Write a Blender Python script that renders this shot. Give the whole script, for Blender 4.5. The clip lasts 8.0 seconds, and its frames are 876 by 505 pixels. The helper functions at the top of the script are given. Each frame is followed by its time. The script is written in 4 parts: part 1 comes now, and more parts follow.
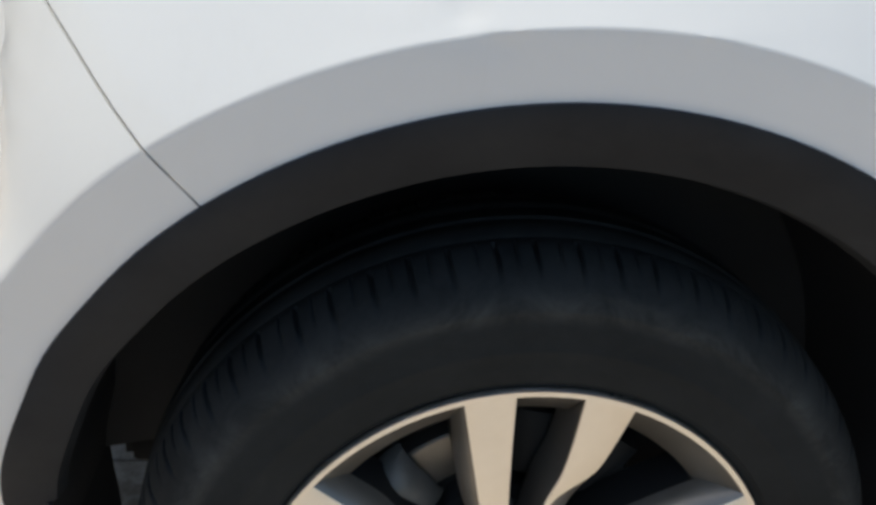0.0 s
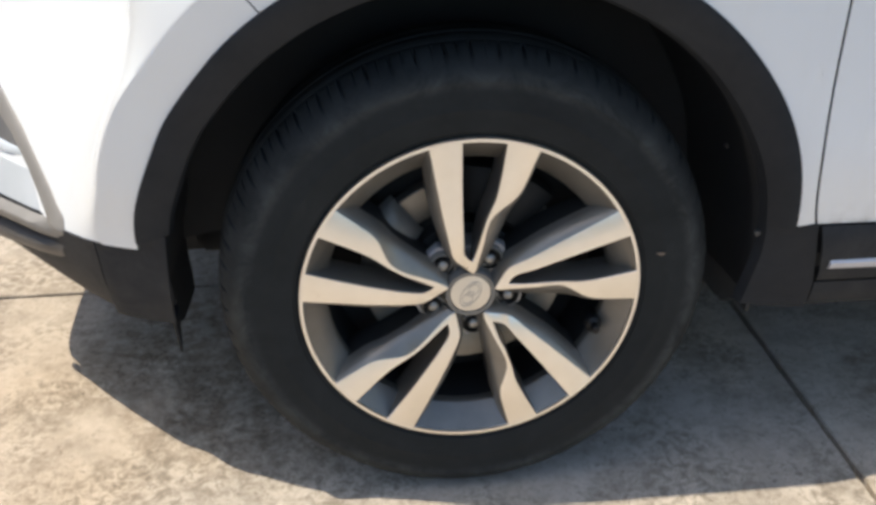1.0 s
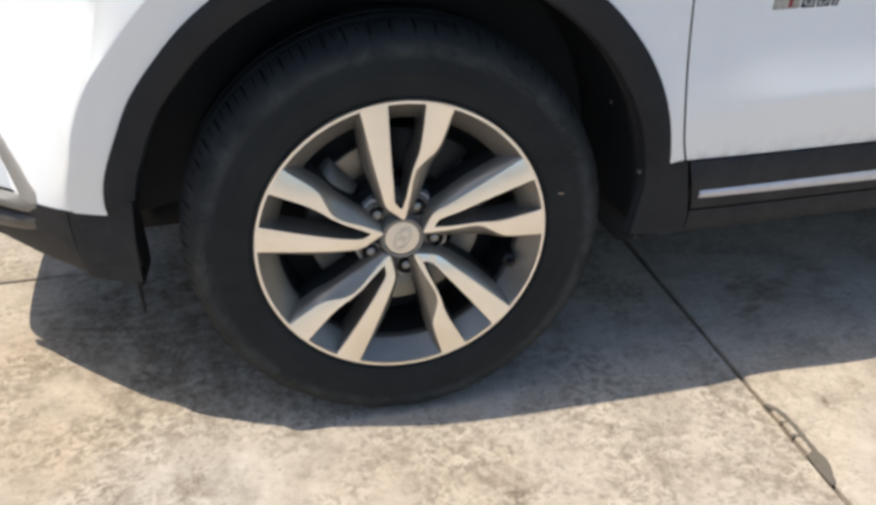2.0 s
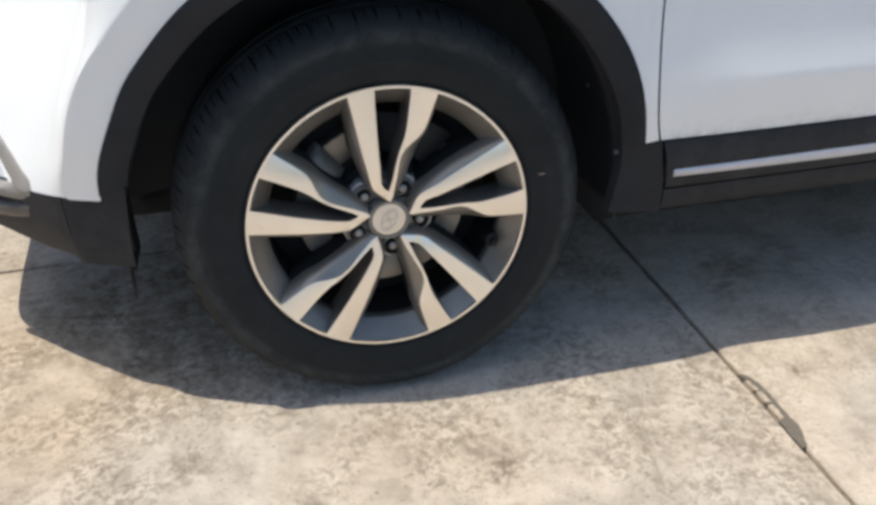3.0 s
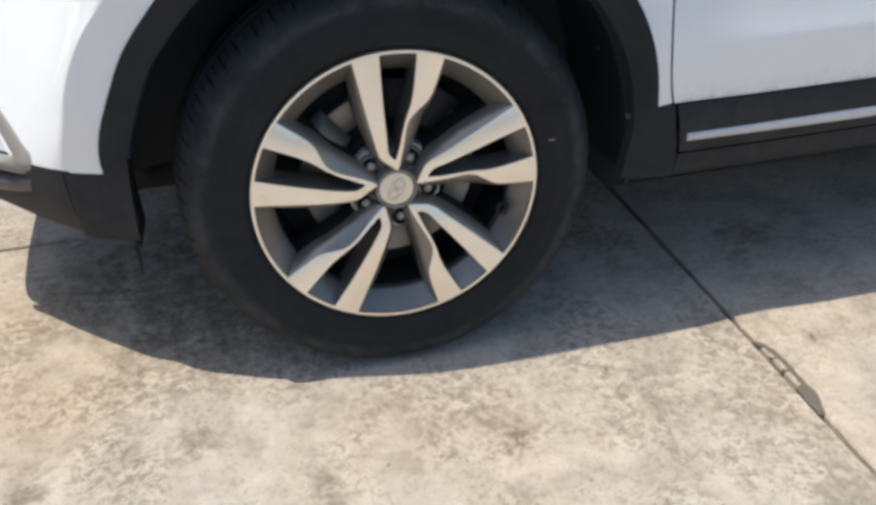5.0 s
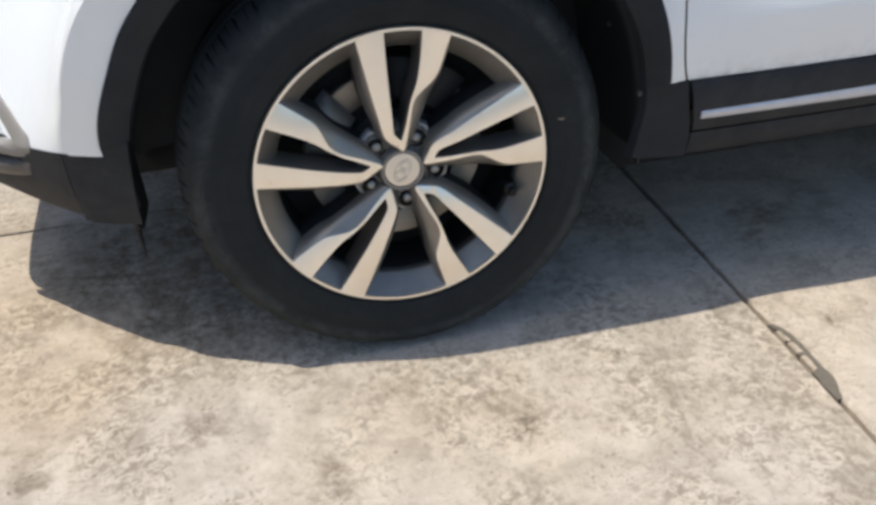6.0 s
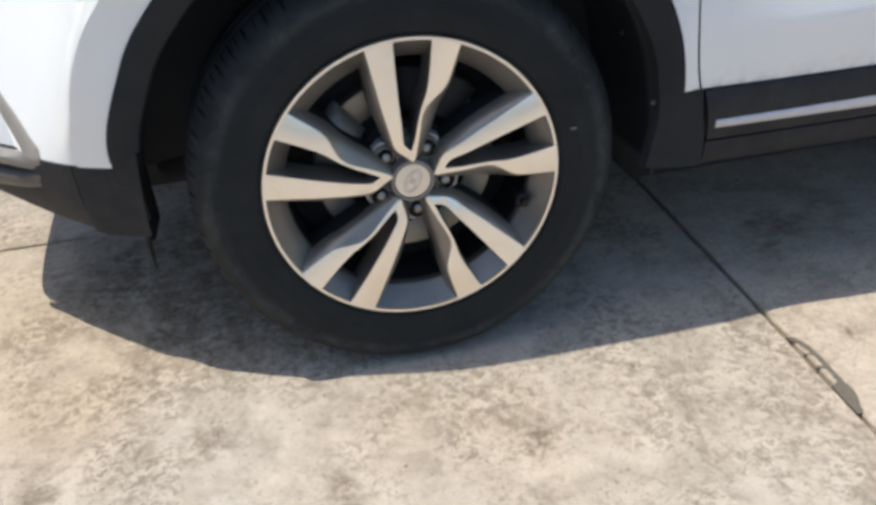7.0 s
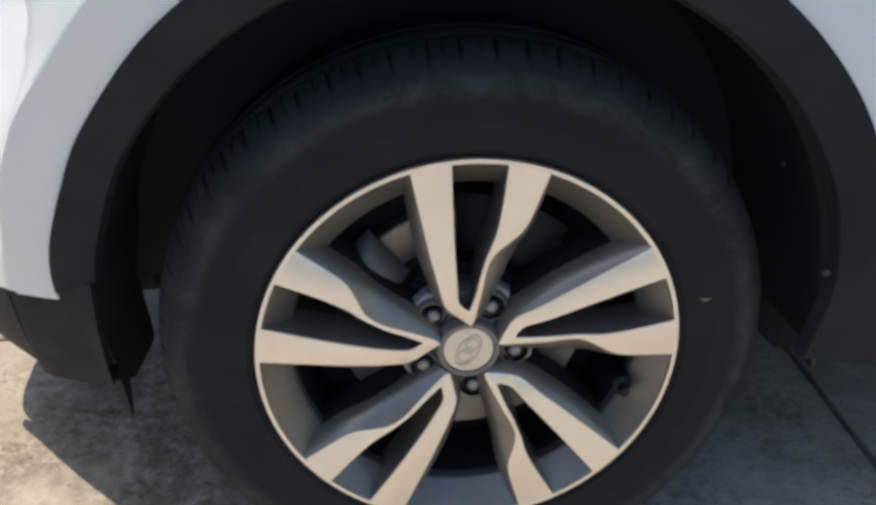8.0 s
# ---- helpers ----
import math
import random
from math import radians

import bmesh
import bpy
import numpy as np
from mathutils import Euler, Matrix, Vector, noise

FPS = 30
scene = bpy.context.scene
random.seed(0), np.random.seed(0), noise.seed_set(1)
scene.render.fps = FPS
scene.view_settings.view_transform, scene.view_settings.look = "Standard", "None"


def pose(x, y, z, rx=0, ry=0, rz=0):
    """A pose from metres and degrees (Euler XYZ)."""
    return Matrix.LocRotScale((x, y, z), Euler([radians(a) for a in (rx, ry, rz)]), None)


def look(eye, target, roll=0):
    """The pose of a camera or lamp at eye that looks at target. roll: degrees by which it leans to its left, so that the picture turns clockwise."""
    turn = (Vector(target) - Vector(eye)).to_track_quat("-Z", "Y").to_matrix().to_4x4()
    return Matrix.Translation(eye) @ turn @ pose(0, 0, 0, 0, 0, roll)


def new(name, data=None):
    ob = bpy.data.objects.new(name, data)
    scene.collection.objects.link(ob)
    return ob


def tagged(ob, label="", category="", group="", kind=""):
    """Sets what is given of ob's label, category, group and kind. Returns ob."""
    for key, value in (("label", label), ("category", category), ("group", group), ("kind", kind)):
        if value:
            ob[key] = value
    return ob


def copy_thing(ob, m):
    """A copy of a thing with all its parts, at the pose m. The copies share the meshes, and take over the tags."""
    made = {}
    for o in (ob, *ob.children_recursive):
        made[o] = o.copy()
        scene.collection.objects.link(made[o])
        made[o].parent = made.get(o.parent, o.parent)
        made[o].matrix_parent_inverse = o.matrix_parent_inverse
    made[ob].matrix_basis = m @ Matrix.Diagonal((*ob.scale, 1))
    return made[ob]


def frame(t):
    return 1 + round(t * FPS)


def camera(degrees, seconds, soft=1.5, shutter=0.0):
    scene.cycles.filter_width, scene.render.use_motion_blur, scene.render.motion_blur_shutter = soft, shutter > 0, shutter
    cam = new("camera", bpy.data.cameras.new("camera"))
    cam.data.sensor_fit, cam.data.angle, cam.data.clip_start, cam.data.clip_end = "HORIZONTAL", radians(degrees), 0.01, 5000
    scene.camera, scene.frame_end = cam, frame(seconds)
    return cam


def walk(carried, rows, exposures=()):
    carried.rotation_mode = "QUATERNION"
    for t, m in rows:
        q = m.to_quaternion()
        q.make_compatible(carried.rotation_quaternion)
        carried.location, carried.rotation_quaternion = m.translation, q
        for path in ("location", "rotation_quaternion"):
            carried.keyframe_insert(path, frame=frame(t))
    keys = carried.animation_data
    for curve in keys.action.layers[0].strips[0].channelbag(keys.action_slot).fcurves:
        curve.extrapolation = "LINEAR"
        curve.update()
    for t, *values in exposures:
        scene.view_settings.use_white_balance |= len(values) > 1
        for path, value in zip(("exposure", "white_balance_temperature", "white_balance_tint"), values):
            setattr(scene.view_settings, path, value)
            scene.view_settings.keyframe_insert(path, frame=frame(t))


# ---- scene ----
cam = camera(53.95, 8.0, soft=3.3)
ROWS = [
    (0.0, -0.1523, -0.5842, 0.9838, -6.43, -24.30, 2.68),
    (0.3, -0.1562, -0.6522, 0.9764, -6.98, -26.20, 1.90),
    (0.5, -0.1613, -0.7330, 0.9726, -7.18, -26.97, 1.36),
    (0.7, -0.1635, -0.8603, 0.9853, -6.47, -27.76, 0.64),
    (1.0, -0.1604, -1.0245, 0.9908, -6.24, -28.50, -0.32),
    (1.2, -0.1654, -1.0825, 0.9924, -7.92, -28.61, -0.44),
    (1.5, -0.1818, -1.1524, 1.0033, -10.00, -28.60, -0.75),
    (3.0, -0.2375, -1.2789, 1.0180, -13.97, -29.13, -1.28),
    (3.5, -0.2419, -1.2735, 1.0135, -14.28, -29.84, -1.25),
    (4.0, -0.2396, -1.2680, 1.0068, -13.75, -30.15, -1.79),
    (5.5, -0.2294, -1.2487, 0.9907, -12.94, -31.43, -2.73),
    (6.0, -0.2221, -1.2341, 0.9833, -12.34, -32.03, -3.20),
    (6.5, -0.2088, -1.2331, 0.9789, -12.00, -31.94, -3.66),
    (7.0, -0.2087, -1.2262, 0.9705, -11.01, -31.01, -4.00),
    (7.2, -0.2054, -1.1973, 0.9641, -9.41, -30.38, -4.22),
    (7.5, -0.1831, -1.0952, 0.9458, -6.47, -29.12, -4.05),
    (7.7, -0.1233, -0.9589, 0.9280, -4.52, -28.65, -3.30),
    (7.9, -0.1021, -0.8548, 0.9039, -4.61, -27.40, -2.13),
    (8.0, -0.0905, -0.8146, 0.9081, -4.04, -27.13, -1.81),
]
walk(cam, [(t, pose(x, y, z, 90 + pitch, 0, yaw) @ pose(0, 0, 0, 0, 0, roll)) for t, x, y, z, yaw, pitch, roll in ROWS],
     [(0.0, -0.25, 6600, 4), (0.3, -0.27, 6570, 6), (0.5, -0.06, 6540, 6), (0.7, 0.22, 6510, 6), (1.0, 0.11, 6490, 6), (1.5, 0.08, 6440, 6), (3.0, -0.01, 6290, 6), (5.5, -0.06, 6190, 6), (7.0, -0.05, 6190, 6), (7.5, -0.12, 6200, 6), (8.0, -0.12, 6260, 6)])

# ---- light ----
SUN_SLOPE = 0.40   # how far a shadow runs rearwards for each metre of height
SUN_SIDE = -0.010  # and how far sideways
sun_way = Vector((-SUN_SLOPE, -SUN_SIDE, 1.0)).normalized()
world = bpy.data.worlds.new("sky")
scene.world = world
world.use_nodes = True
wt = world.node_tree
sky = wt.nodes.new("ShaderNodeTexSky")
sky.sky_type = "NISHITA"
sky.sun_disc = False
sky.sun_elevation = math.asin(sun_way.z)
sky.sun_rotation = math.atan2(sun_way.x, sun_way.y)
sky.air_density, sky.dust_density = 1.0, 1.4
sky.ozone_density = 1.2
wt.nodes["Background"].inputs["Strength"].default_value = 0.188
wt.links.new(sky.outputs["Color"], wt.nodes["Background"].inputs["Color"])
sun = new("sun", bpy.data.lights.new("sun", "SUN"))
sun.data.energy, sun.data.angle, sun.data.color = 4.12, radians(0.55), (1.0, 0.90, 0.77)
sun.matrix_world = look(tuple(sun_way * 20), (0, 0, 0))


# ---- materials ----
HUB_Z = 0.352


def shader(name, rough=0.5, metal=0.0, spec=0.5, coat=0.0):
    m = bpy.data.materials.new(name)
    m.use_nodes = True
    b = m.node_tree.nodes["Principled BSDF"]
    b.inputs["Roughness"].default_value = rough
    b.inputs["Metallic"].default_value = metal
    b.inputs["Specular IOR Level"].default_value = spec
    b.inputs["Coat Weight"].default_value = coat
    b.inputs["Coat Roughness"].default_value = 0.06
    return m, m.node_tree, b


def add_noise(nt, scale, detail=4.0, rough=0.6, distort=0.0, vec=None):
    n = nt.nodes.new("ShaderNodeTexNoise")
    n.inputs["Scale"].default_value = scale
    n.inputs["Detail"].default_value = detail
    n.inputs["Roughness"].default_value = rough
    n.inputs["Distortion"].default_value = distort
    if vec is None:
        vec = nt.nodes.new("ShaderNodeTexCoord").outputs["Object"]
    nt.links.new(vec, n.inputs["Vector"])
    return n.outputs["Fac"]


def ramp(nt, fac, stops):
    r = nt.nodes.new("ShaderNodeValToRGB")
    els = r.color_ramp.elements
    while len(els) < len(stops):
        els.new(0.5)
    for e, (p, c) in zip(els, stops):
        e.position = p
        e.color = (*c, 1) if len(c) == 3 else c
    nt.links.new(fac, r.inputs["Fac"])
    return r.outputs["Color"]


def mix(nt, fac, a, b, mode="MIX"):
    x = nt.nodes.new("ShaderNodeMix")
    x.data_type, x.blend_type = "RGBA", mode
    for sock, val in ((x.inputs["Factor"], fac), (x.inputs["A"], a), (x.inputs["B"], b)):
        if isinstance(val, (int, float)):
            sock.default_value = val
        elif isinstance(val, tuple):
            sock.default_value = (*val, 1)
        else:
            nt.links.new(val, sock)
    return x.outputs["Result"]


def bump(nt, b, height, strength, dist):
    n = nt.nodes.new("ShaderNodeBump")
    n.inputs["Strength"].default_value = strength
    n.inputs["Distance"].default_value = dist
    nt.links.new(height, n.inputs["Height"])
    nt.links.new(n.outputs["Normal"], b.inputs["Normal"])


def g3(v):
    return (v, v, v)


def simple(name, c1, c2, rough, scale=60.0, metal=0.0, spec=0.5, coat=0.0, bumps=0.0, bscale=400.0):
    m, nt, b = shader(name, rough, metal, spec, coat)
    f = add_noise(nt, scale, 5)
    nt.links.new(ramp(nt, f, [(0.3, c1), (0.7, c2)]), b.inputs["Base Color"])
    r = nt.nodes.new("ShaderNodeMapRange")
    r.inputs["To Min"].default_value, r.inputs["To Max"].default_value = max(0.02, rough - 0.08), min(1, rough + 0.1)
    nt.links.new(f, r.inputs["Value"])
    nt.links.new(r.outputs["Result"], b.inputs["Roughness"])
    if bumps:
        bump(nt, b, add_noise(nt, bscale, 3), bumps, 0.0008)
    return m


def make_paint():
    m, nt, b = shader("white_paint", 0.32, 0, 0.5, 0.6)
    f = add_noise(nt, 3.0, 6, 0.6)
    base = ramp(nt, f, [(0.3, (0.825, 0.830, 0.828)), (0.7, (0.86, 0.865, 0.862))])
    streak = nt.nodes.new("ShaderNodeMapping")
    streak.inputs["Scale"].default_value = (9, 9, 1.2)
    nt.links.new(nt.nodes.new("ShaderNodeTexCoord").outputs["Object"], streak.inputs["Vector"])
    d = add_noise(nt, 2.2, 6, 0.65, 0.4, streak.outputs["Vector"])
    dirt = ramp(nt, d, [(0.55, g3(0)), (0.85, g3(0.10))])
    c = mix(nt, dirt, base, (0.55, 0.50, 0.43))
    # road grime along the bottom edge of the doors
    xyz = nt.nodes.new("ShaderNodeSeparateXYZ")
    nt.links.new(nt.nodes.new("ShaderNodeTexCoord").outputs["Object"], xyz.inputs["Vector"])
    low = ramp(nt, xyz.outputs["Z"], [(0.458, g3(0.7)), (0.468, g3(0.15)), (0.50, g3(0.0))])
    low = mix(nt, 1.0, low, ramp(nt, xyz.outputs["X"], [(0.44, g3(0.0)), (0.50, g3(1.0))]), "MULTIPLY")
    grime = mix(nt, 1.0, low, ramp(nt, add_noise(nt, 45.0, 7, 0.7), [(0.42, g3(0.0)), (0.62, g3(1.0))]), "MULTIPLY")
    nt.links.new(mix(nt, grime, c, (0.30, 0.27, 0.23)), b.inputs["Base Color"])
    bump(nt, b, add_noise(nt, 14.0, 2), 0.04, 0.002)
    return m


def make_plastic(name, dust):
    m, nt, b = shader(name, 0.6, 0, 0.22)
    f = add_noise(nt, 9.0, 6, 0.65, 0.5)
    c = ramp(nt, f, [(0.35, (0.0140, 0.0166, 0.0212)), (0.62, (0.0204, 0.0237, 0.0290)), (0.8, (0.0325, 0.0358, 0.0402))])
    g = add_noise(nt, 26.0, 8, 0.75, 0.8)
    c = mix(nt, ramp(nt, g, [(0.42, g3(0.15 * dust)), (0.68, g3(dust))]), c, (0.100, 0.094, 0.087))
    nt.links.new(c, b.inputs["Base Color"])
    bump(nt, b, add_noise(nt, 900.0, 2), 0.25, 0.0006)
    return m


def make_rubber():
    m, nt, b = shader("tyre_rubber", 0.78, 0, 0.2)
    f = add_noise(nt, 7.0, 7, 0.7, 0.6)
    g = add_noise(nt, 55.0, 5, 0.7)
    c = ramp(nt, f, [(0.3, (0.0148, 0.0165, 0.0172)), (0.6, (0.0222, 0.0245, 0.0252)), (0.85, (0.036, 0.0390, 0.0395))])
    c = mix(nt, ramp(nt, g, [(0.5, g3(0)), (0.8, g3(0.35))]), c, (0.030, 0.031, 0.0315))
    # a worn, dusty band round the shoulder
    sub = nt.nodes.new("ShaderNodeVectorMath")
    nt.links.new(nt.nodes.new("ShaderNodeTexCoord").outputs["Object"], sub.inputs[0])
    sub.inputs[1].default_value = (0, 0, -HUB_Z)
    flat = nt.nodes.new("ShaderNodeVectorMath")
    flat.operation = "MULTIPLY"
    nt.links.new(sub.outputs["Vector"], flat.inputs[0])
    flat.inputs[1].default_value = (1, 0, 1)
    far_out = nt.nodes.new("ShaderNodeVectorMath")
    far_out.operation = "LENGTH"
    nt.links.new(flat.outputs["Vector"], far_out.inputs[0])
    band = ramp(nt, far_out.outputs["Value"], [(0.304, g3(0.0)), (0.314, g3(0.9)), (0.320, g3(1.0)), (0.334, g3(0.35))])
    worn = mix(nt, 1.0, band, ramp(nt, add_noise(nt, 16.0, 8, 0.72, 0.8), [(0.40, g3(0.05)), (0.62, g3(0.9))]), "MULTIPLY")
    nt.links.new(mix(nt, worn, c, (0.058, 0.062, 0.061)), b.inputs["Base Color"])
    bump(nt, b, add_noise(nt, 320.0, 4), 0.3, 0.0008)
    return m


# first five and last three also paint in the car's shade under its nose
STAINS_AND_SHADE = [(-0.44, 0.555, 0.12, 0.9), (-0.55, 0.57, 0.1, 0.9), (-0.39, 0.38, 0.1, 0.85), (-0.3, 0.36, 0.09, 0.8), (-0.47, 0.42, 0.07, 0.8), (0.84, 0.25, 0.08, 0.7), (0.78, 0.15, 0.05, 0.6), (0.995, 0.26, 0.07, 0.6), (0.2, 0.1, 0.06, 0.5), (-0.396, -0.105, 0.056, 0.75), (-0.518, -0.094, 0.043, 0.7), (-0.189, -0.288, 0.043, 0.75), (0.123, -0.258, 0.041, 0.75), (-0.064, -0.092, 0.044, 0.5), (-0.645, -0.144, 0.028, 0.7), (0.346, -0.32, 0.035, 0.55), (0.402, -0.239, 0.056, 0.3), (0.107, -0.191, 0.038, 0.5), (0.756, -0.165, 0.016, 0.9), (-0.716, 0.346, 0.047, 0.5), (0.826, -0.132, 0.04, 0.5), (-0.543, 0.075, 0.052, 0.35), (-0.43, 0.27, 0.20, 0.7), (-0.20, 0.20, 0.13, 0.55), (-0.56, 0.47, 0.16, 0.8)]


def make_concrete(name, blots=1.0):
    m, nt, b = shader(name, 0.9, 0, 0.25)
    co = nt.nodes.new("ShaderNodeNewGeometry").outputs["Position"]

    def times(u, v):
        n = nt.nodes.new("ShaderNodeMath")
        n.operation = "MULTIPLY"
        for sock, val in zip(n.inputs, (u, v)):
            if isinstance(val, float):
                sock.default_value = val
            else:
                nt.links.new(val, sock)
        return n.outputs["Value"]
    big = add_noise(nt, 2.0, 3, 0.55, 0.0, co)
    mid = add_noise(nt, 8.0, 12, 0.74, 0.3, co)
    fine = add_noise(nt, 52.0, 10, 0.80, 0.5, co)
    spot = add_noise(nt, 58.0, 3, 0.55, 0.0, co)
    grain = add_noise(nt, 420.0, 3, 0.6, 0.0, co)
    c = ramp(nt, mid, [(0.38, (0.415, 0.353, 0.285)), (0.46, (0.496, 0.426, 0.352)), (0.53, (0.552, 0.481, 0.403)), (0.62, (0.612, 0.542, 0.462))])
    tint = ramp(nt, big, [(0.35, (0.96, 0.985, 1.02)), (0.65, (1.04, 1.0, 0.94))])
    c = mix(nt, 1.0, c, tint, "MULTIPLY")
    # clusters of small brown blotches
    cluster = ramp(nt, add_noise(nt, 4.5, 6, 0.6, 0.4, co), [(0.42, g3(0.0)), (0.57, g3(1.0))])
    crisp = ramp(nt, fine, [(0.465, g3(0.0)), (0.56, g3(1.0))])
    c = mix(nt, times(times(cluster, crisp), 0.86 * blots), c, (0.27, 0.225, 0.172))
    cloud = ramp(nt, add_noise(nt, 7.0, 5, 0.6, 0.2, co), [(0.50, g3(0.0)), (0.68, g3(1.0))])
    c = mix(nt, times(cloud, 0.42 * blots), c, (0.30, 0.262, 0.21))
    thin = ramp(nt, fine, [(0.545, g3(0.0)), (0.60, g3(1.0))])
    c = mix(nt, times(thin, 0.40 * blots), c, (0.28, 0.237, 0.182))
    pale = ramp(nt, fine, [(0.36, g3(0.45)), (0.43, g3(0.0))])
    c = mix(nt, pale, c, (0.62, 0.57, 0.485))
    # small worn pits in loose drifts
    pits = ramp(nt, add_noise(nt, 125.0, 3, 0.6, 0.6, co), [(0.58, g3(0.0)), (0.64, g3(1.0))])
    drift = ramp(nt, add_noise(nt, 6.5, 4, 0.6, 0.3, co), [(0.47, g3(0.05)), (0.60, g3(0.9))])
    c = mix(nt, times(pits, drift), c, (0.265, 0.222, 0.172))
    specks = ramp(nt, spot, [(0.68, g3(0.0)), (0.71, g3(0.7))])
    c = mix(nt, specks, c, (0.17, 0.14, 0.105))
    c = mix(nt, 0.6, c, mix(nt, 1.0, c, ramp(nt, grain, [(0.3, g3(0.78)), (0.7, g3(1.18))]), "MULTIPLY"))
    # patches of warmer soil dust
    for x, y, r in ((-0.85, 0.35, 0.45), (-0.72, -0.02, 0.22)):
        d = nt.nodes.new("ShaderNodeVectorMath")
        d.operation = "DISTANCE"
        nt.links.new(co, d.inputs[0])
        d.inputs[1].default_value = (x, y, 0)
        f = nt.nodes.new("ShaderNodeMapRange")
        f.interpolation_type = "SMOOTHSTEP"
        f.inputs["From Min"].default_value, f.inputs["From Max"].default_value = r * 1.3, r * 0.3
        f.inputs["To Max"].default_value = 0.8
        nt.links.new(d.outputs["Value"], f.inputs["Value"])
        c = mix(nt, f.outputs["Result"], c, mix(nt, 1.0, c, (1.0, 0.95, 0.885), "MULTIPLY"))
    # old stains, each at its own place, some deepened for the car's shade
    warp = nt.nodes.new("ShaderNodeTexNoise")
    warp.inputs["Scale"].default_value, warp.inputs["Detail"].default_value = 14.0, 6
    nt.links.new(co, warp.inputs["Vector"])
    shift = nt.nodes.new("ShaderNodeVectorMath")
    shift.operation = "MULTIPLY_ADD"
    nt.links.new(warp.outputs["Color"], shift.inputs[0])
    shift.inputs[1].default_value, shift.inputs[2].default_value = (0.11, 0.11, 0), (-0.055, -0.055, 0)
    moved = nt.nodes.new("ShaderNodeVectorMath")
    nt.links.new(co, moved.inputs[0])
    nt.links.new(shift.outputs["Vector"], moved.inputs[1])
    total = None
    for x, y, r, k in STAINS_AND_SHADE:
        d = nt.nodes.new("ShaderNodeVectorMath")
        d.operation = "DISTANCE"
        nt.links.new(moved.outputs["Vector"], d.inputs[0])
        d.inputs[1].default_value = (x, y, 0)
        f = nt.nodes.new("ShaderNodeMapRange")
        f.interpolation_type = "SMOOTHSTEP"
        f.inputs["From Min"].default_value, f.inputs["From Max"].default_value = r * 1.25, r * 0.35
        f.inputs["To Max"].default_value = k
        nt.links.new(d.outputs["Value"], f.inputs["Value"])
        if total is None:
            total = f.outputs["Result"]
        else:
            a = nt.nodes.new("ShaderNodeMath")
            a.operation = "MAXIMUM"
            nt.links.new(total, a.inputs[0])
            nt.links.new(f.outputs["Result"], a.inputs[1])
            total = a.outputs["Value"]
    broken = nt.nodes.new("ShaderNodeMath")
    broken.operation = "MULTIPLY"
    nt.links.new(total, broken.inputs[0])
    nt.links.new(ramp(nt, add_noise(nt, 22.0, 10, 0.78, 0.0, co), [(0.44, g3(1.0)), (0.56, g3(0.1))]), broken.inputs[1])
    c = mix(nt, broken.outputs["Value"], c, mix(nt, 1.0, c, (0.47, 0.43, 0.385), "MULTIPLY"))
    nt.links.new(c, b.inputs["Base Color"])
    bump(nt, b, mix(nt, 0.5, mid, fine), 0.6, 0.004)
    return m


PAINT = make_paint()
PLASTIC = make_plastic("black_plastic", 0.06)
DUSTY_PLASTIC = make_plastic("dusty_black_plastic", 0.22)
RUBBER = make_rubber()
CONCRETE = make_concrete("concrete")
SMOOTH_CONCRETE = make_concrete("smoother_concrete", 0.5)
DIM_GROUND = simple("dim_outer_ground", (0.115, 0.109, 0.100), (0.155, 0.147, 0.135), 0.9, 30, bumps=0.5, bscale=150)
DARK_PLASTIC = simple("dark_liner_plastic", (0.0178, 0.0192, 0.0215), (0.029, 0.0306, 0.0332), 0.75, 12, bumps=0.3)
MACHINED = simple("machined_alloy", (0.90, 0.855, 0.78), (0.95, 0.905, 0.83), 0.30, 30, metal=0.9)
GREY_ALLOY = simple("grey_painted_alloy", (0.225, 0.207, 0.180), (0.272, 0.250, 0.220), 0.31, 25, metal=0.55, coat=0.2)
HUB_PAINT = simple("grey_hub_paint", (0.19, 0.182, 0.168), (0.24, 0.230, 0.214), 0.45, 25, metal=0.35, coat=0.2)
WELL = simple("grey_well_paint", (0.19, 0.178, 0.160), (0.245, 0.230, 0.208), 0.40, 18, metal=0.7, coat=0.15)
# near-black, also used to paint shade onto the spoke backs
BARREL = simple("dark_barrel_and_shade", (0.014, 0.014, 0.014), (0.022, 0.021, 0.020), 0.7, 20, metal=0.1)
DISC = simple("brake_disc_steel", (0.24, 0.225, 0.200), (0.30, 0.28, 0.25), 0.42, 40, metal=0.75)
CASTING = simple("brake_casting", (0.15, 0.145, 0.132), (0.22, 0.212, 0.195), 0.5, 30, metal=0.25)
NUT = simple("dark_nut_steel", (0.006, 0.006, 0.007), (0.011, 0.0108, 0.0108), 0.45, 80, spec=0.3)
SCREW = simple("dusty_screw", (0.07, 0.069, 0.068), (0.12, 0.117, 0.114), 0.5, 60, metal=0.5)
NUT_TIP = simple("nut_tip_steel", (0.30, 0.29, 0.275), (0.40, 0.385, 0.36), 0.42, 80, metal=0.8)
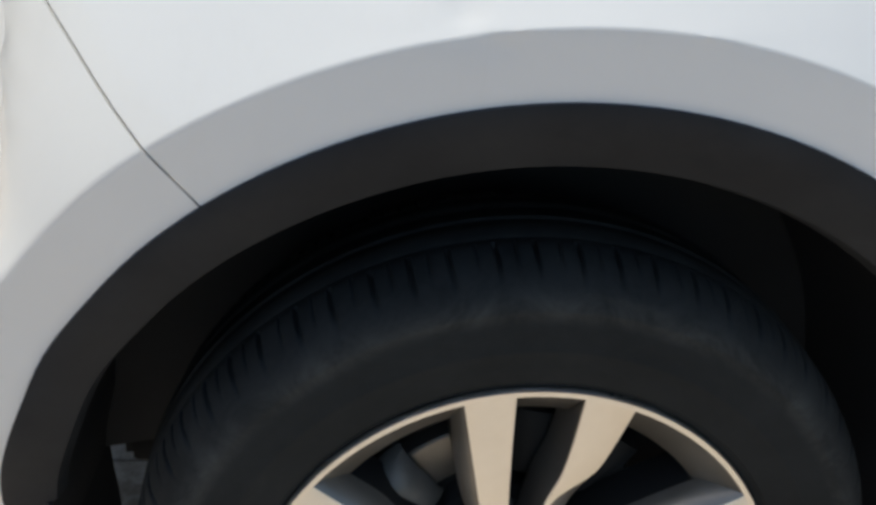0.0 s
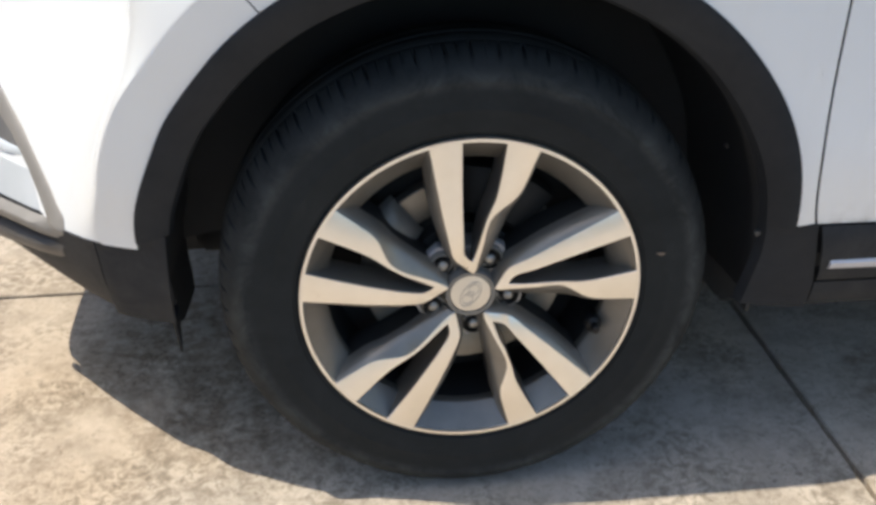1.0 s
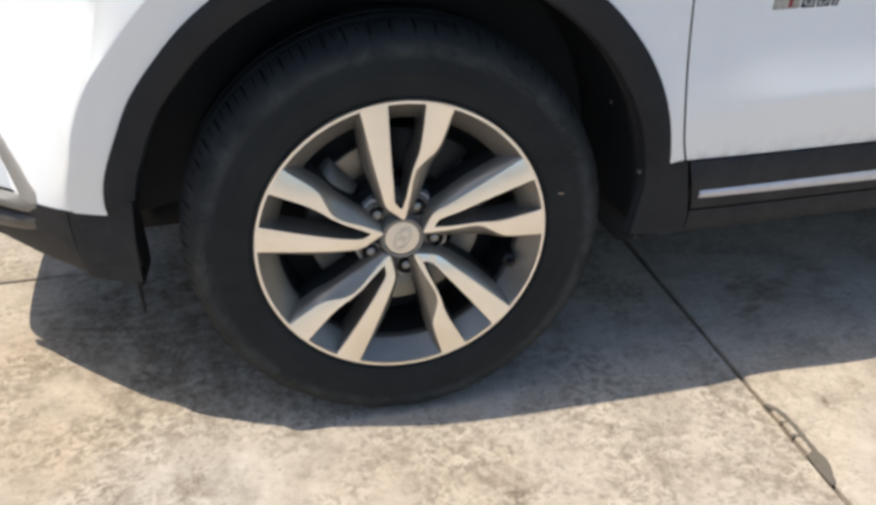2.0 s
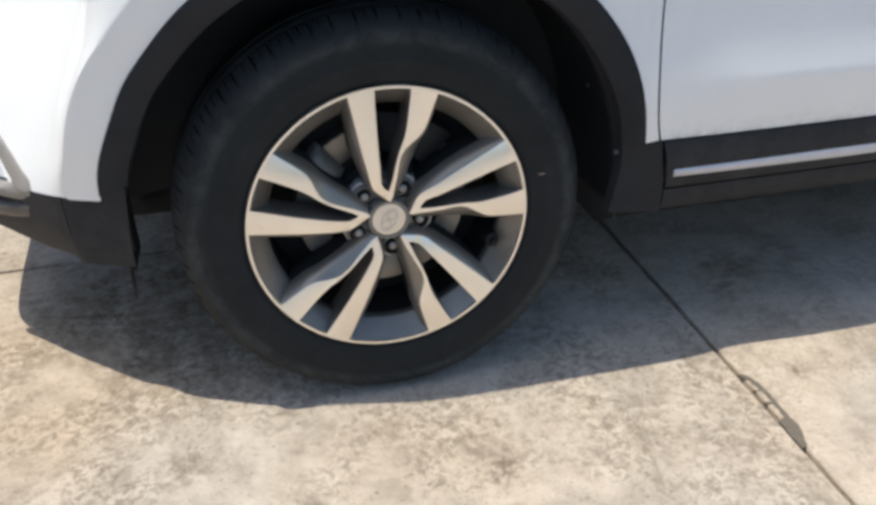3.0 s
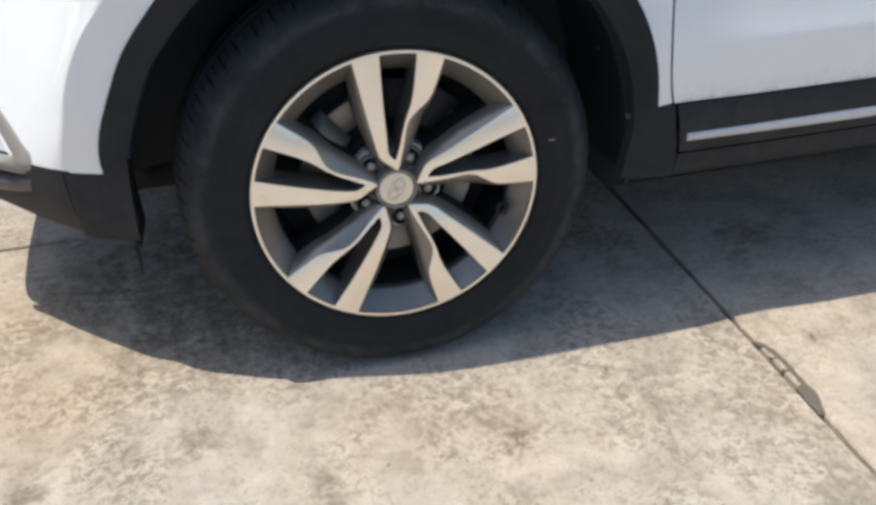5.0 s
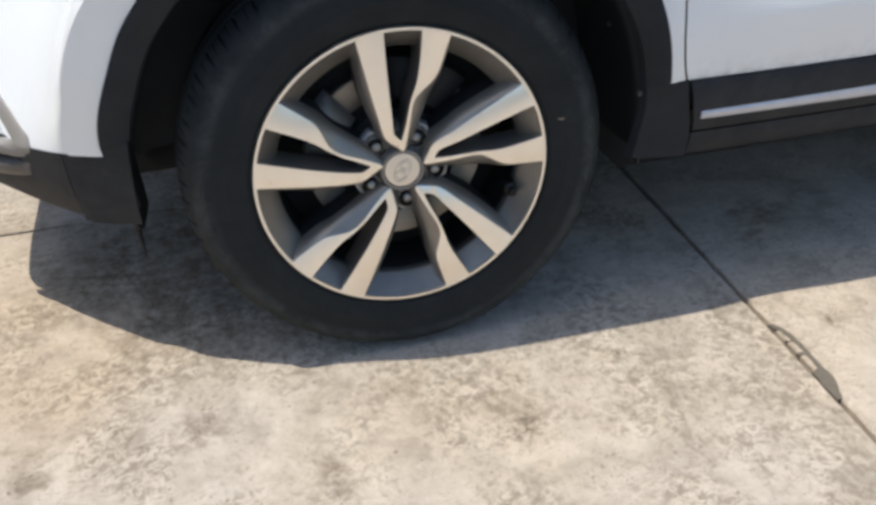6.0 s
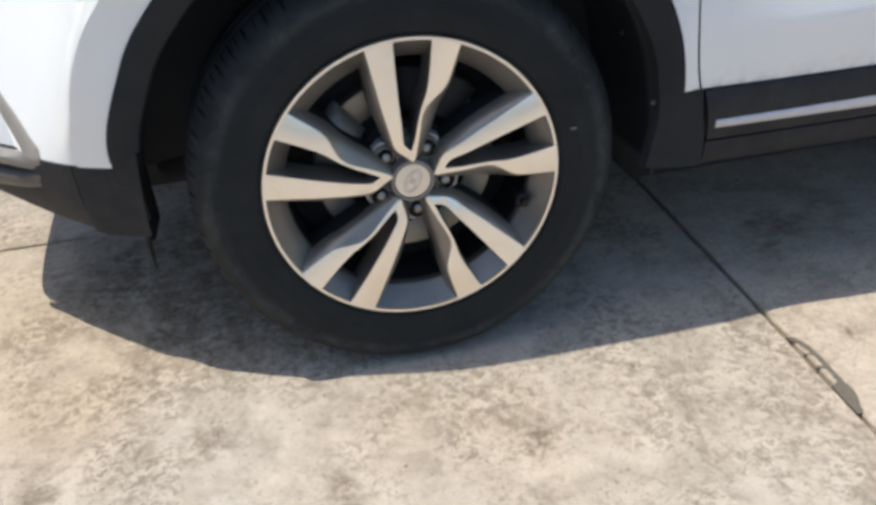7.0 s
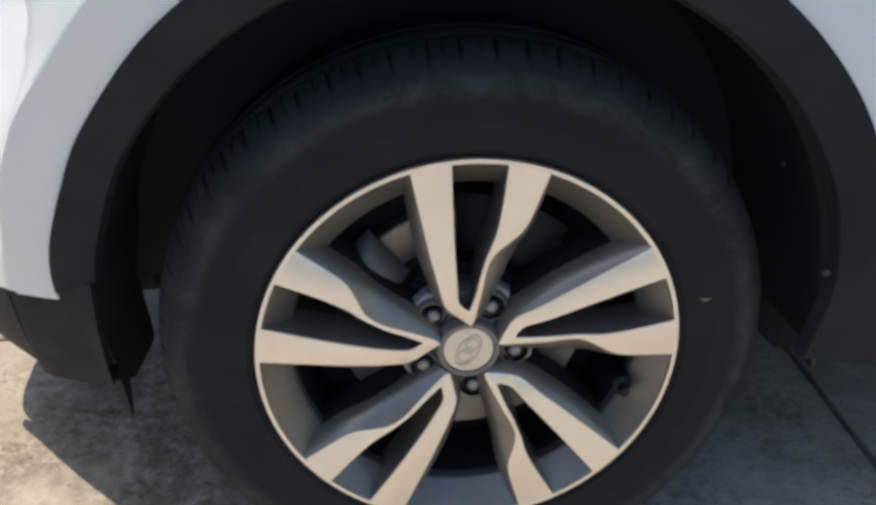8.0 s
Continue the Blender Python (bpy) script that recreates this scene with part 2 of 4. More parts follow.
CAP = simple("silver_cap", (0.74, 0.70, 0.63), (0.80, 0.76, 0.69), 0.35, 40, metal=0.8)
CAP_MARK = simple("cap_mark", (0.50, 0.475, 0.43), (0.58, 0.55, 0.50), 0.45, 40, metal=0.5)
SATIN = simple("satin_silver", (0.56, 0.56, 0.60), (0.64, 0.64, 0.68), 0.5, 30, metal=0.35)
SATIN_GREY = simple("satin_grey", (0.36, 0.36, 0.38), (0.42, 0.42, 0.44), 0.35, 30, metal=0.5)
LENS = simple("lamp_lens", (0.55, 0.58, 0.60), (0.62, 0.64, 0.66), 0.12, 8, coat=0.8)
BEZEL = simple("grey_bezel", (0.22, 0.205, 0.187), (0.28, 0.26, 0.238), 0.5, 15)
BUMPER_GREY = simple("bumper_grey", (0.062, 0.058, 0.057), (0.090, 0.084, 0.082), 0.45, 15)
LAMP_GREY = simple("lamp_grey", (0.13, 0.125, 0.122), (0.19, 0.183, 0.178), 0.4, 15, coat=0.3)
DIRT = simple("joint_dirt", (0.035, 0.031, 0.026), (0.07, 0.061, 0.050), 0.95, 60, bumps=0.6, bscale=200)
FILLER = simple("joint_filler", (0.135, 0.115, 0.090), (0.185, 0.158, 0.124), 0.95, 60, bumps=0.6, bscale=150)
BADGE_SILVER = simple("dirty_badge_silver", (0.22, 0.20, 0.18), (0.58, 0.56, 0.53), 0.4, 75, metal=0.5)
BADGE_RIM = simple("dark_badge_edge", (0.10, 0.095, 0.088), (0.20, 0.19, 0.175), 0.5, 90, metal=0.4)
RED = simple("badge_red", (0.13, 0.010, 0.016), (0.26, 0.02, 0.026), 0.35, 30, coat=0.5)
INK = simple("badge_black", (0.015, 0.015, 0.018), (0.02, 0.02, 0.024), 0.3, 30, coat=0.5)
GLASS, _nt, _b = shader("dark_glass", 0.04, 0, 0.5)
_b.inputs["Base Color"].default_value = (0.015, 0.018, 0.018, 1)


# ---- mesh helpers ----
def part(name, bm, material, parent=None, label="", smooth=True, solid=0.0, mirror=False):
    me = bpy.data.meshes.new(name)
    bmesh.ops.recalc_face_normals(bm, faces=bm.faces)
    for e in bm.edges:
        if len(e.link_faces) == 1 or len(e.link_faces) == 2 and e.calc_face_angle(0.0) > 0.66:
            e.smooth = False
    bm.to_mesh(me)
    bm.free()
    me.materials.append(material)
    for p in me.polygons:
        p.use_smooth = smooth
    ob = new(name, me)
    ob.parent = parent
    if label:
        ob["label"] = label
    if solid:
        s = ob.modifiers.new("thickness", "SOLIDIFY")
        s.thickness, s.offset = solid, 0.0
    return ob


def grid_into(bm, f, nu, nv, close_u=False):
    """Quads over f(i, j) for i in 0..nu and j in 0..nv."""
    vs = [[bm.verts.new(f(i, j)) for j in range(nv + 1)] for i in range(nu if close_u else nu + 1)]
    for i in range(nu):
        a, b = vs[i], vs[(i + 1) % len(vs)]
        for j in range(nv):
            try:
                bm.faces.new((a[j], b[j], b[j + 1], a[j + 1]))
            except ValueError:
                pass
    return vs


def lathe_into(bm, profile, n, cz=0.0, wob=None):
    """Turns a profile of (radius, y) round the y axis through z = cz."""
    def f(i, j):
        a = 2 * math.pi * i / n
        r, y = profile[j]
        if wob:
            r, y = wob(i, j, r, y)
        return (r * math.cos(a), y, cz + r * math.sin(a))
    return grid_into(bm, f, n, len(profile) - 1, True)


def prism_into(bm, outline, y0, y1, base=None):
    """A solid between an (x, z) outline at depth y0 and the same outline (or base) at y1."""
    a = [bm.verts.new((x, y0 if not callable(y0) else y0(x, z), z)) for x, z in outline]
    b = [bm.verts.new((x, y1, z)) for x, z in (base or outline)]
    bm.faces.new(a)
    bm.faces.new(list(reversed(b)))
    n = len(a)
    for i in range(n):
        bm.faces.new((a[i], b[i], b[(i + 1) % n], a[(i + 1) % n]))


def smooth_step(a, b, x):
    t = min(1.0, max(0.0, (x - a) / (b - a)))
    return t * t * (3 - 2 * t)


# ---- ground ----
JOINT_X, JOINT_SLANT, JOINT_Y = 0.6375, 0.020, 0.697


def build_ground():
    ground = tagged(new("ground"), "sunlit weathered beige concrete paving with dirt joints", "ground", kind="structure")
    bm = bmesh.new()
    grid_into(bm, lambda i, j: (-300 + 60 * i, -300 + 60 * j, -0.03), 10, 10)
    part("subsoil", bm, DIRT, ground)
    bm = bmesh.new()
    for x0, x1, y0, y1 in ((-300, 300, 9.7, 300), (-300, 300, -300, -2.31), (-300, -5.43, -2.31, 9.7), (6.84, 300, -2.31, 9.7)):
        vs = [bm.verts.new(c) for c in ((x0, y0, -0.0), (x1, y0, -0.0), (x1, y1, -0.0), (x0, y1, -0.0))]
        bm.faces.new(vs)
    # unseen ground, darkened to cut the light it throws onto the car
    part("outer_paving", bm, DIM_GROUND, ground, "unseen ground beyond the slabs, darkened to cut bounce light")
    for ix in range(-2, 2):
        for iy in range(-1, 3):
            x0, y0 = JOINT_X + 3 * ix, JOINT_Y + 3 * iy
            x1, y1 = x0 + 3, y0 + 3
            near = ix in (-1, 0) and iy in (-1, 0)
            step = 0.02 if near else 0.3
            half = 0.0052
            n = int(3 / step)
            edge = []

            def jit(x, y):
                return 0.0016 * noise.noise((x * 28, y * 28, 3.0)) + 0.0012 * noise.noise((x * 95, y * 95, 1.0)) if near else 0.0
            for k in range(n):
                x = x0 + 3 * k / n
                edge.append((x, y0 + half + jit(x, y0)))
            for k in range(n):
                y = y0 + 3 * k / n
                edge.append((x1 - half + jit(x1 + 9, y), y))
            for k in range(n):
                x = x1 - 3 * k / n
                edge.append((x, y1 - half + jit(x, y1 + 9)))
            for k in range(n):
                y = y1 - 3 * k / n
                edge.append((x0 + half + jit(x0, y), y))
            edge = [(x + JOINT_SLANT * y, y) for x, y in edge]
            cx, cy = (x0 + x1) / 2 + JOINT_SLANT * (y0 + y1) / 2, (y0 + y1) / 2
            bm = bmesh.new()
            rings = []
            for inset, z in ((0.0, -0.03), (0.0, -0.003), (0.0025, 0.0)):
                ring = []
                for x, y in edge:
                    dx, dy = cx - x, cy - y
                    ring.append(bm.verts.new((x + inset * max(-1, min(1, dx * 1.2)), y + inset * max(-1, min(1, dy * 1.2)), z)))
                rings.append(ring)
            m = len(edge)
            for a, b in zip(rings, rings[1:]):
                for k in range(m):
                    bm.faces.new((a[k], a[(k + 1) % m], b[(k + 1) % m], b[k]))
            bm.faces.new(rings[-1])
            part("concrete_slab", bm, SMOOTH_CONCRETE if ix == 0 else CONCRETE, ground, smooth=False)
    rng = random.Random(9)

    def lump(name, pts, mat, label, top=0.0012):
        """A thin lump of mortar over an outline, rough along its rim."""
        bm = bmesh.new()
        dense = []
        for (x0, y0), (x1, y1) in zip(pts, pts[1:] + pts[:1]):
            k = max(2, int(math.hypot(x1 - x0, y1 - y0) / 0.006))
            dense += [(x0 + (x1 - x0) * i / k + rng.uniform(-0.0012, 0.0012), y0 + (y1 - y0) * i / k + rng.uniform(-0.0012, 0.0012)) for i in range(k)]
        a = [bm.verts.new((x, y, -0.004)) for x, y in dense]
        b = [bm.verts.new((x, y, top)) for x, y in dense]
        bm.faces.new(b)
        for k in range(len(a)):
            bm.faces.new((a[k], a[(k + 1) % len(a)], b[(k + 1) % len(a)], b[k]))
        part(name, bm, mat, ground, label, smooth=False)
    line = [(0.6355, -0.135), (0.645, -0.150), (0.650, -0.168), (0.653, -0.205), (0.650, -0.259), (0.648, -0.285)]
    widths = [0.004, 0.006, 0.0055, 0.0045, 0.0045, 0.005]
    lump("joint_crack", [(x - w, y) for (x, y), w in zip(line, widths)] + [(x + w, y) for (x, y), w in reversed(list(zip(line, widths)))], FILLER, "crumbling mortar along the joint")
    lump("joint_crack", [(0.634, -0.221), (0.651, -0.226), (0.651, -0.233), (0.634, -0.228)], FILLER, "", 0.0006)
    lump("joint_crack", [(0.635, -0.184), (0.650, -0.188), (0.650, -0.192), (0.635, -0.188)], FILLER, "", 0.0006)
    lump("joint_patch", [(0.629, -0.276), (0.645, -0.266), (0.655, -0.276), (0.655, -0.301), (0.648, -0.320), (0.637, -0.345), (0.627, -0.348), (0.627, -0.310)], FILLER, "dark mortar patch in the joint", 0.0018)
    return ground


build_ground()

# ---- unseen wall, added ahead of the car to block low sky light ----
PLASTER = simple("wall_plaster", (0.24, 0.23, 0.215), (0.31, 0.30, 0.28), 0.9, 4, bumps=0.4, bscale=120)
bm = bmesh.new()
bmesh.ops.create_cube(bm, size=1, matrix=Matrix.LocRotScale((-5.2, 2.0, 1.35), None, (0.22, 30.0, 2.7)))
bmesh.ops.create_cube(bm, size=1, matrix=Matrix.LocRotScale((-5.2, 2.0, 2.74), None, (0.32, 30.1, 0.08)))
tagged(part("unseen_wall_west", bm, PLASTER, None, "", False), "unseen plain grey wall, added to block low sky light", "wall", kind="structure")

# ---- car: shape of the side ----
MID = 0.88
PLAN = [(3.62, 0.88), (3.60, 0.60), (3.54, 0.30), (3.42, 0.10), (3.2, 0.0), (2.9, -0.045), (2.5, -0.05), (1.6, -0.056), (0.8, -0.054), (0.5, -0.052), (0.2, -0.052), (0.0, -0.050), (-0.2, -0.047),
        (-0.30, -0.036), (-0.38, -0.012), (-0.44, 0.006), (-0.50, 0.038), (-0.56, 0.080), (-0.64, 0.157), (-0.74, 0.255), (-0.83, 0.352), (-0.912, 0.450), (-0.940, 0.60), (-0.955, 0.88)]


def spline(points, n=12):
    out = []
    pts = [points[0]] + list(points) + [points[-1]]
    for k in range(1, len(pts) - 2):
        p0, p1, p2, p3 = (np.array(pts[k + d], float) for d in (-1, 0, 1, 2))
        for i in range(n):
            t = i / n
            out.append(0.5 * (2 * p1 + (p2 - p0) * t + (2 * p0 - 5 * p1 + 4 * p2 - p3) * t * t + (3 * p1 - p0 - 3 * p2 + p3) * t ** 3))
    out.append(np.array(points[-1], float))
    return np.array(out)


_plan = spline(PLAN)
_len = np.r_[0, np.cumsum(np.hypot(*np.diff(_plan, axis=0).T))]
_tan = np.gradient(_plan, axis=0)
_tan /= np.hypot(*_tan.T)[:, None]
S_END = _len[-1]


def s_of(x):
    return float(np.interp(-x, -_plan[:, 0], _len))


def soft_max(v, w=0.014):
    """max(v, 0) with a rounded corner."""
    return 0.5 * (v + math.sqrt(v * v + w * w)) if v > -6 * w else 0.0


def crest_off(z):
    """The front half of the crest bends off its ellipse."""
    return -0.012 * smooth_step(0.54, 0.45, z) + 0.007 * math.exp(-((z - 0.72) / 0.05) ** 2)


def recess(x, z):
    """How far the side lies behind the plan line at this height: the sill tucks in, the arch flares stand out."""
    crease = 0.005 + 0.05 * (1 - smooth_step(0.46, 0.64, x))
    above = soft_max(z - 0.56, crease)
    low = 0.17 * soft_max(0.56 - z, crease)
    door = 0.0125 * (1 - math.exp(-above / 0.055)) - 0.014 * soft_max(z - 0.66, 0.03) + 0.25 * soft_max(z - 0.85)
    arch, tuck, lean = 0.0, 0.0, 0.0
    for c in (0.0, 2.67):
        dx, dz = x - c - 0.012, z - 0.40
        if dx < -0.1:
            dx -= crest_off(z)
        rho = math.hypot(dx / (0.50 if dx > 0 else 0.524), max(dz, 0.0) / 0.495)
        if abs(dx) < 1.2:
            up = max(dz, 0.0) ** 2 / (dx * dx + dz * dz + 1e-6)
            d = max(0.0, rho - 1) * 0.49
            arch = max(arch, (0.60 if c == 0 else 0.3) * d * up)
            tuck = max(tuck, (0.09 + 0.20 * smooth_step(-0.15, -0.42, dx)) * min(0.06, max(0.0, 1 - rho) * 0.49))
            if c == 0 and dx < 0:
                front = smooth_step(0.995, 1.05, rho) * smooth_step(-0.36, -0.46, x)
                low = low * (1 - front) + (0.0204 + 0.17 * max(0.0, 0.44 - z)) * front
                lean = 0.40 * min(0.30, max(0.0, z - 0.44)) * smooth_step(1.0, 1.15, rho) * smooth_step(-0.38, -0.54, x)
    wd = smooth_step(0.20, 0.40, x)
    tail = 0.2 * max(0.0, z - 0.5) * smooth_step(3.2, 3.5, x)
    dent = 0.0
    if -0.15 < x < 0.0:
        dent = 0.0030 * math.exp(-((x + 0.082) ** 2 + (z - 0.900) ** 2) / 0.011 ** 2) + 0.0014 * math.exp(-((x + 0.060) ** 2 + (z - 0.884) ** 2) / 0.006 ** 2)
    return dent + low + door * wd + (arch + tuck) * (1 - wd) + lean + tail


def on_body(s, z, out=0.0):
    """The point of the near side at plan length s and height z, moved outwards by out."""
    x, y = np.interp(s, _len, _plan[:, 0]), np.interp(s, _len, _plan[:, 1])
    tx, ty = np.interp(s, _len, _tan[:, 0]), np.interp(s, _len, _tan[:, 1])
    inward = (ty, -tx)
    if s > S_END - 1e-6:
        inward = (1.0, 0.0)
    if s < 1e-6:
        inward = (-1.0, 0.0)
    d = recess(x, z) - out
    return Vector((x + inward[0] * d, y + inward[1] * d, z))


def side_y(x, z, out=0.0):
    return on_body(s_of(x), z, out).y


ARCH_IN, ARCH_OUT, ARCH_LIP = (0.004, 0.4535, 0.4465), (0.012, 0.500, 0.495), (0.001, 0.410, 0.397)
OUT_FRONT = 0.524
ARCH_Z = 0.40


def arch_at(c, phi, cx=0.0, sign=1):
    a = radians(phi)
    wide = OUT_FRONT if c is ARCH_OUT and phi > 90 else c[1]
    off = 0.0
    if c is ARCH_IN:
        off = -0.004 * smooth_step(138, 150, phi) - 0.021 * smooth_step(154, 174, phi) - 0.013 * smooth_step(35, 5, phi)
    elif c is ARCH_LIP:
        off = -0.0055 * smooth_step(138, 150, phi) - 0.011 * smooth_step(158, 174, phi)
    elif c is ARCH_OUT and phi > 90:
        off = crest_off(ARCH_Z + c[2] * math.sin(a))
    return cx + sign * (c[0] + off + wide * math.cos(a)), ARCH_Z + c[2] * math.sin(a)


car = tagged(new("car"), "white SUV with black wheel arch cladding, parked in the sun", "car")
BOTH = [False, True]


def flip_bm(bm):
    for v in bm.verts:
        v.co.y = 2 * MID - v.co.y


def both_sides(name, build, material, label="", smooth=True, solid=0.0, parent=None):
    obs = []
    for far in BOTH:
        bm = bmesh.new()
        build(bm)
        if far:
            flip_bm(bm)
        obs.append(part(name, bm, material, parent or car, label, smooth, solid))
    return obs


GAP_PHI = 124.45
TOP_Z = 0.98


def door_gap_x(z):
    return 0.4470 + 0.0245 * math.exp(-(z - 0.455) / 0.07) - 0.008 * (z - 0.455)


def arch_panel(bm, phi0, phi1, border, cx=0.0, sign=1, nphi=130):
    """A panel round a wheel arch, from the arch's edge over its crest to a border given as (s, z) by angle."""
    fracs = [0, 0.25, 0.5, 0.75, 0.96]
    outs = [0, 0.01, 0.03, 0.07, 0.13, 0.22, 0.34, 0.5, 0.7, 0.85, 1.0]

    def f(i, j):
        phi = phi0 + (phi1 - phi0) * i / nphi
        xi, zi = arch_at(ARCH_IN, phi, cx, sign)
        xo, zo = arch_at(ARCH_OUT, phi, cx, sign)
        bs, bz = border(phi + (0 if cx else 3.4 * smooth_step(95, GAP_PHI, phi) + (max(0, phi - GAP_PHI) / 51.2) * 0.7))
        si, so = s_of(xi), s_of(xo)
        ri, ro, rb = (math.hypot(s - s_of(cx), z - ARCH_Z) for s, z in ((si, zi), (so, zo), (bs, bz)))
        cut = min(1.0, (ri + 0.7 * max(0.002, rb - ri) - ri) / max(ro - ri, 1e-4))
        if cut < 1.0:
            so, zo = si + (bs - si) * 0.7, zi + (bz - zi) * 0.7
        if j < len(fracs):
            t = fracs[j]
            return on_body(si + (so - si) * t, zi + (zo - zi) * t)
        t = outs[j - len(fracs)]
        return on_body(so + (bs - so) * t, zo + (bz - zo) * t)
    grid_into(bm, f, nphi, len(fracs) + len(outs) - 1)


def fender_border(phi):
    a = radians(phi)
    c, s = math.cos(a), math.sin(a)
    best = (TOP_Z - ARCH_Z) / max(s, 1e-4)
    for _ in range(3):
        z = ARCH_Z + best * s
        if c > 0:
            best = min((TOP_Z - ARCH_Z) / max(s, 1e-4), (door_gap_x(min(z, TOP_Z)) - 0.002) / c)
    x, z = best * c, ARCH_Z + best * s
    return s_of(x), z


def bumper_border(phi):
    a = radians(phi)
    c, s = math.cos(a), math.sin(a)
    reach = S_END - s_of(0.0)
    k = min((TOP_Z - ARCH_Z) / max(s, 1e-4), reach / max(-c, 1e-4))
    w = smooth_step(GAP_PHI + 3, GAP_PHI + 20, phi)
    return s_of(k * c) * (1 - w) + (s_of(0.0) - k * c) * w, ARCH_Z + k * s


def quarter_border(phi):
    # rear arch: the angle runs from the tail (0) to the rear door (180)
    a = radians(phi)
    c, s = math.cos(a), math.sin(a)
    s0 = s_of(2.67)
    room = (s0 - 0.0) if c > 0 else (s_of(2.18) - s0)
    k = min((1.0 - ARCH_Z) / max(s, 1e-4), room / max(abs(c), 1e-4))
    return s0 - k * c, ARCH_Z + k * s


both_sides("front_fender", lambda bm: arch_panel(bm, 7.4, GAP_PHI - 0.12, fender_border), PAINT, "white painted front fender with flared arch", solid=0.003)
both_sides("front_bumper", lambda bm: arch_panel(bm, GAP_PHI + 0.12, 175.6, bumper_border), PAINT, "white painted bumper corner", solid=0.003)


def plate(bm, x0, x1, z0, z1, nx, nz, out=0.0):
    """A stretch of the side between lengths x0, x1 (numbers or functions of z) and heights z0, z1."""
    def f(i, j):
        z = z0 + (z1 - z0) * j / nz
        a = x0(z) if callable(x0) else x0
        b = x1(z) if callable(x1) else x1
        return on_body(s_of(a + (b - a) * i / nx), z, out)
    grid_into(bm, f, nx, nz)


BELT = 1.0
front_doors = both_sides("front_door", lambda bm: plate(bm, lambda z: door_gap_x(z) + 0.002, 1.50, 0.460, BELT, 40, 60), PAINT, "white painted front door with a crease", solid=0.003)
both_sides("rear_door", lambda bm: plate(bm, 1.504, 2.178, 0.454, BELT, 12, 22), PAINT, "white painted rear door", solid=0.003)
both_sides("rear_quarter_panel", lambda bm: arch_panel(bm, 7.4, 172.6, quarter_border, 2.67, 1), PAINT, "white painted rear quarter", solid=0.003)


# ---- car: black cladding ----
def clad_ring(bm, cx=0.0, phi0=7.4, phi1=173.7, n=80, level=False):
    cols = [(-0.06, 0.022), (0.0, 0.012), (0.03, 0.004), (0.25, 0.0), (0.55, -0.004), (0.85, -0.006), (0.97, -0.004), (1.0, 0.004)]

    def f(i, j):
        t, dy = cols[j]
        end = phi1
        if level:
            rise = 0.4562 - 0.0110 * t - ARCH_Z
            end = 180 - math.degrees(math.asin(rise / (ARCH_LIP[2] + (ARCH_IN[2] - ARCH_LIP[2]) * t)))
        phi = phi0 + (end - phi0) * i / n
        xl, zl = arch_at(ARCH_LIP, phi, cx)
        xi, zi = arch_at(ARCH_IN, phi, cx)
        x, z = xl + (xi - xl) * t, zl + (zi - zl) * t
        p = on_body(s_of(x), z)
        p.y += dy + 0.012 * (1 - min(1, max(t, 0)))
        return p
    grid_into(bm, f, n, len(cols) - 1)


def lip_x(z, side):
    c = math.sqrt(max(0.0, 1 - ((z - ARCH_Z) / ARCH_LIP[2]) ** 2)) if z > ARCH_Z else 1.0
    return ARCH_LIP[0] + side * ARCH_LIP[1] * c - (0.01 * max(0, ARCH_Z - z) / 0.08)


def clad_foot(bm):
    cols = [(-0.03, 0.020), (0.0, 0.012), (0.04, 0.004), (0.3, -0.001), (0.6, -0.003), (1.0, -0.004)]

    def f(i, j):
        z = 0.313 + (0.4590 - 0.313) * i / 10
        a, b = lip_x(z, 1), 0.4745 + 0.21 * max(0.0, 0.455 - max(z, 0.36)) - 0.002
        t, dy = cols[j]
        p = on_body(s_of(a + (b - a) * t), z)
        p.y += dy + 0.012 * (1 - min(1, max(t, 0)))
        return p
    grid_into(bm, f, 10, len(cols) - 1)


both_sides("arch_cladding", lambda bm: (clad_ring(bm, level=True), clad_foot(bm)), PLASTIC, "grained black plastic wheel arch cladding", solid=0.003)
both_sides("rear_arch_cladding", lambda bm: clad_ring(bm, 2.67, -10, 190), PLASTIC, solid=0.003)


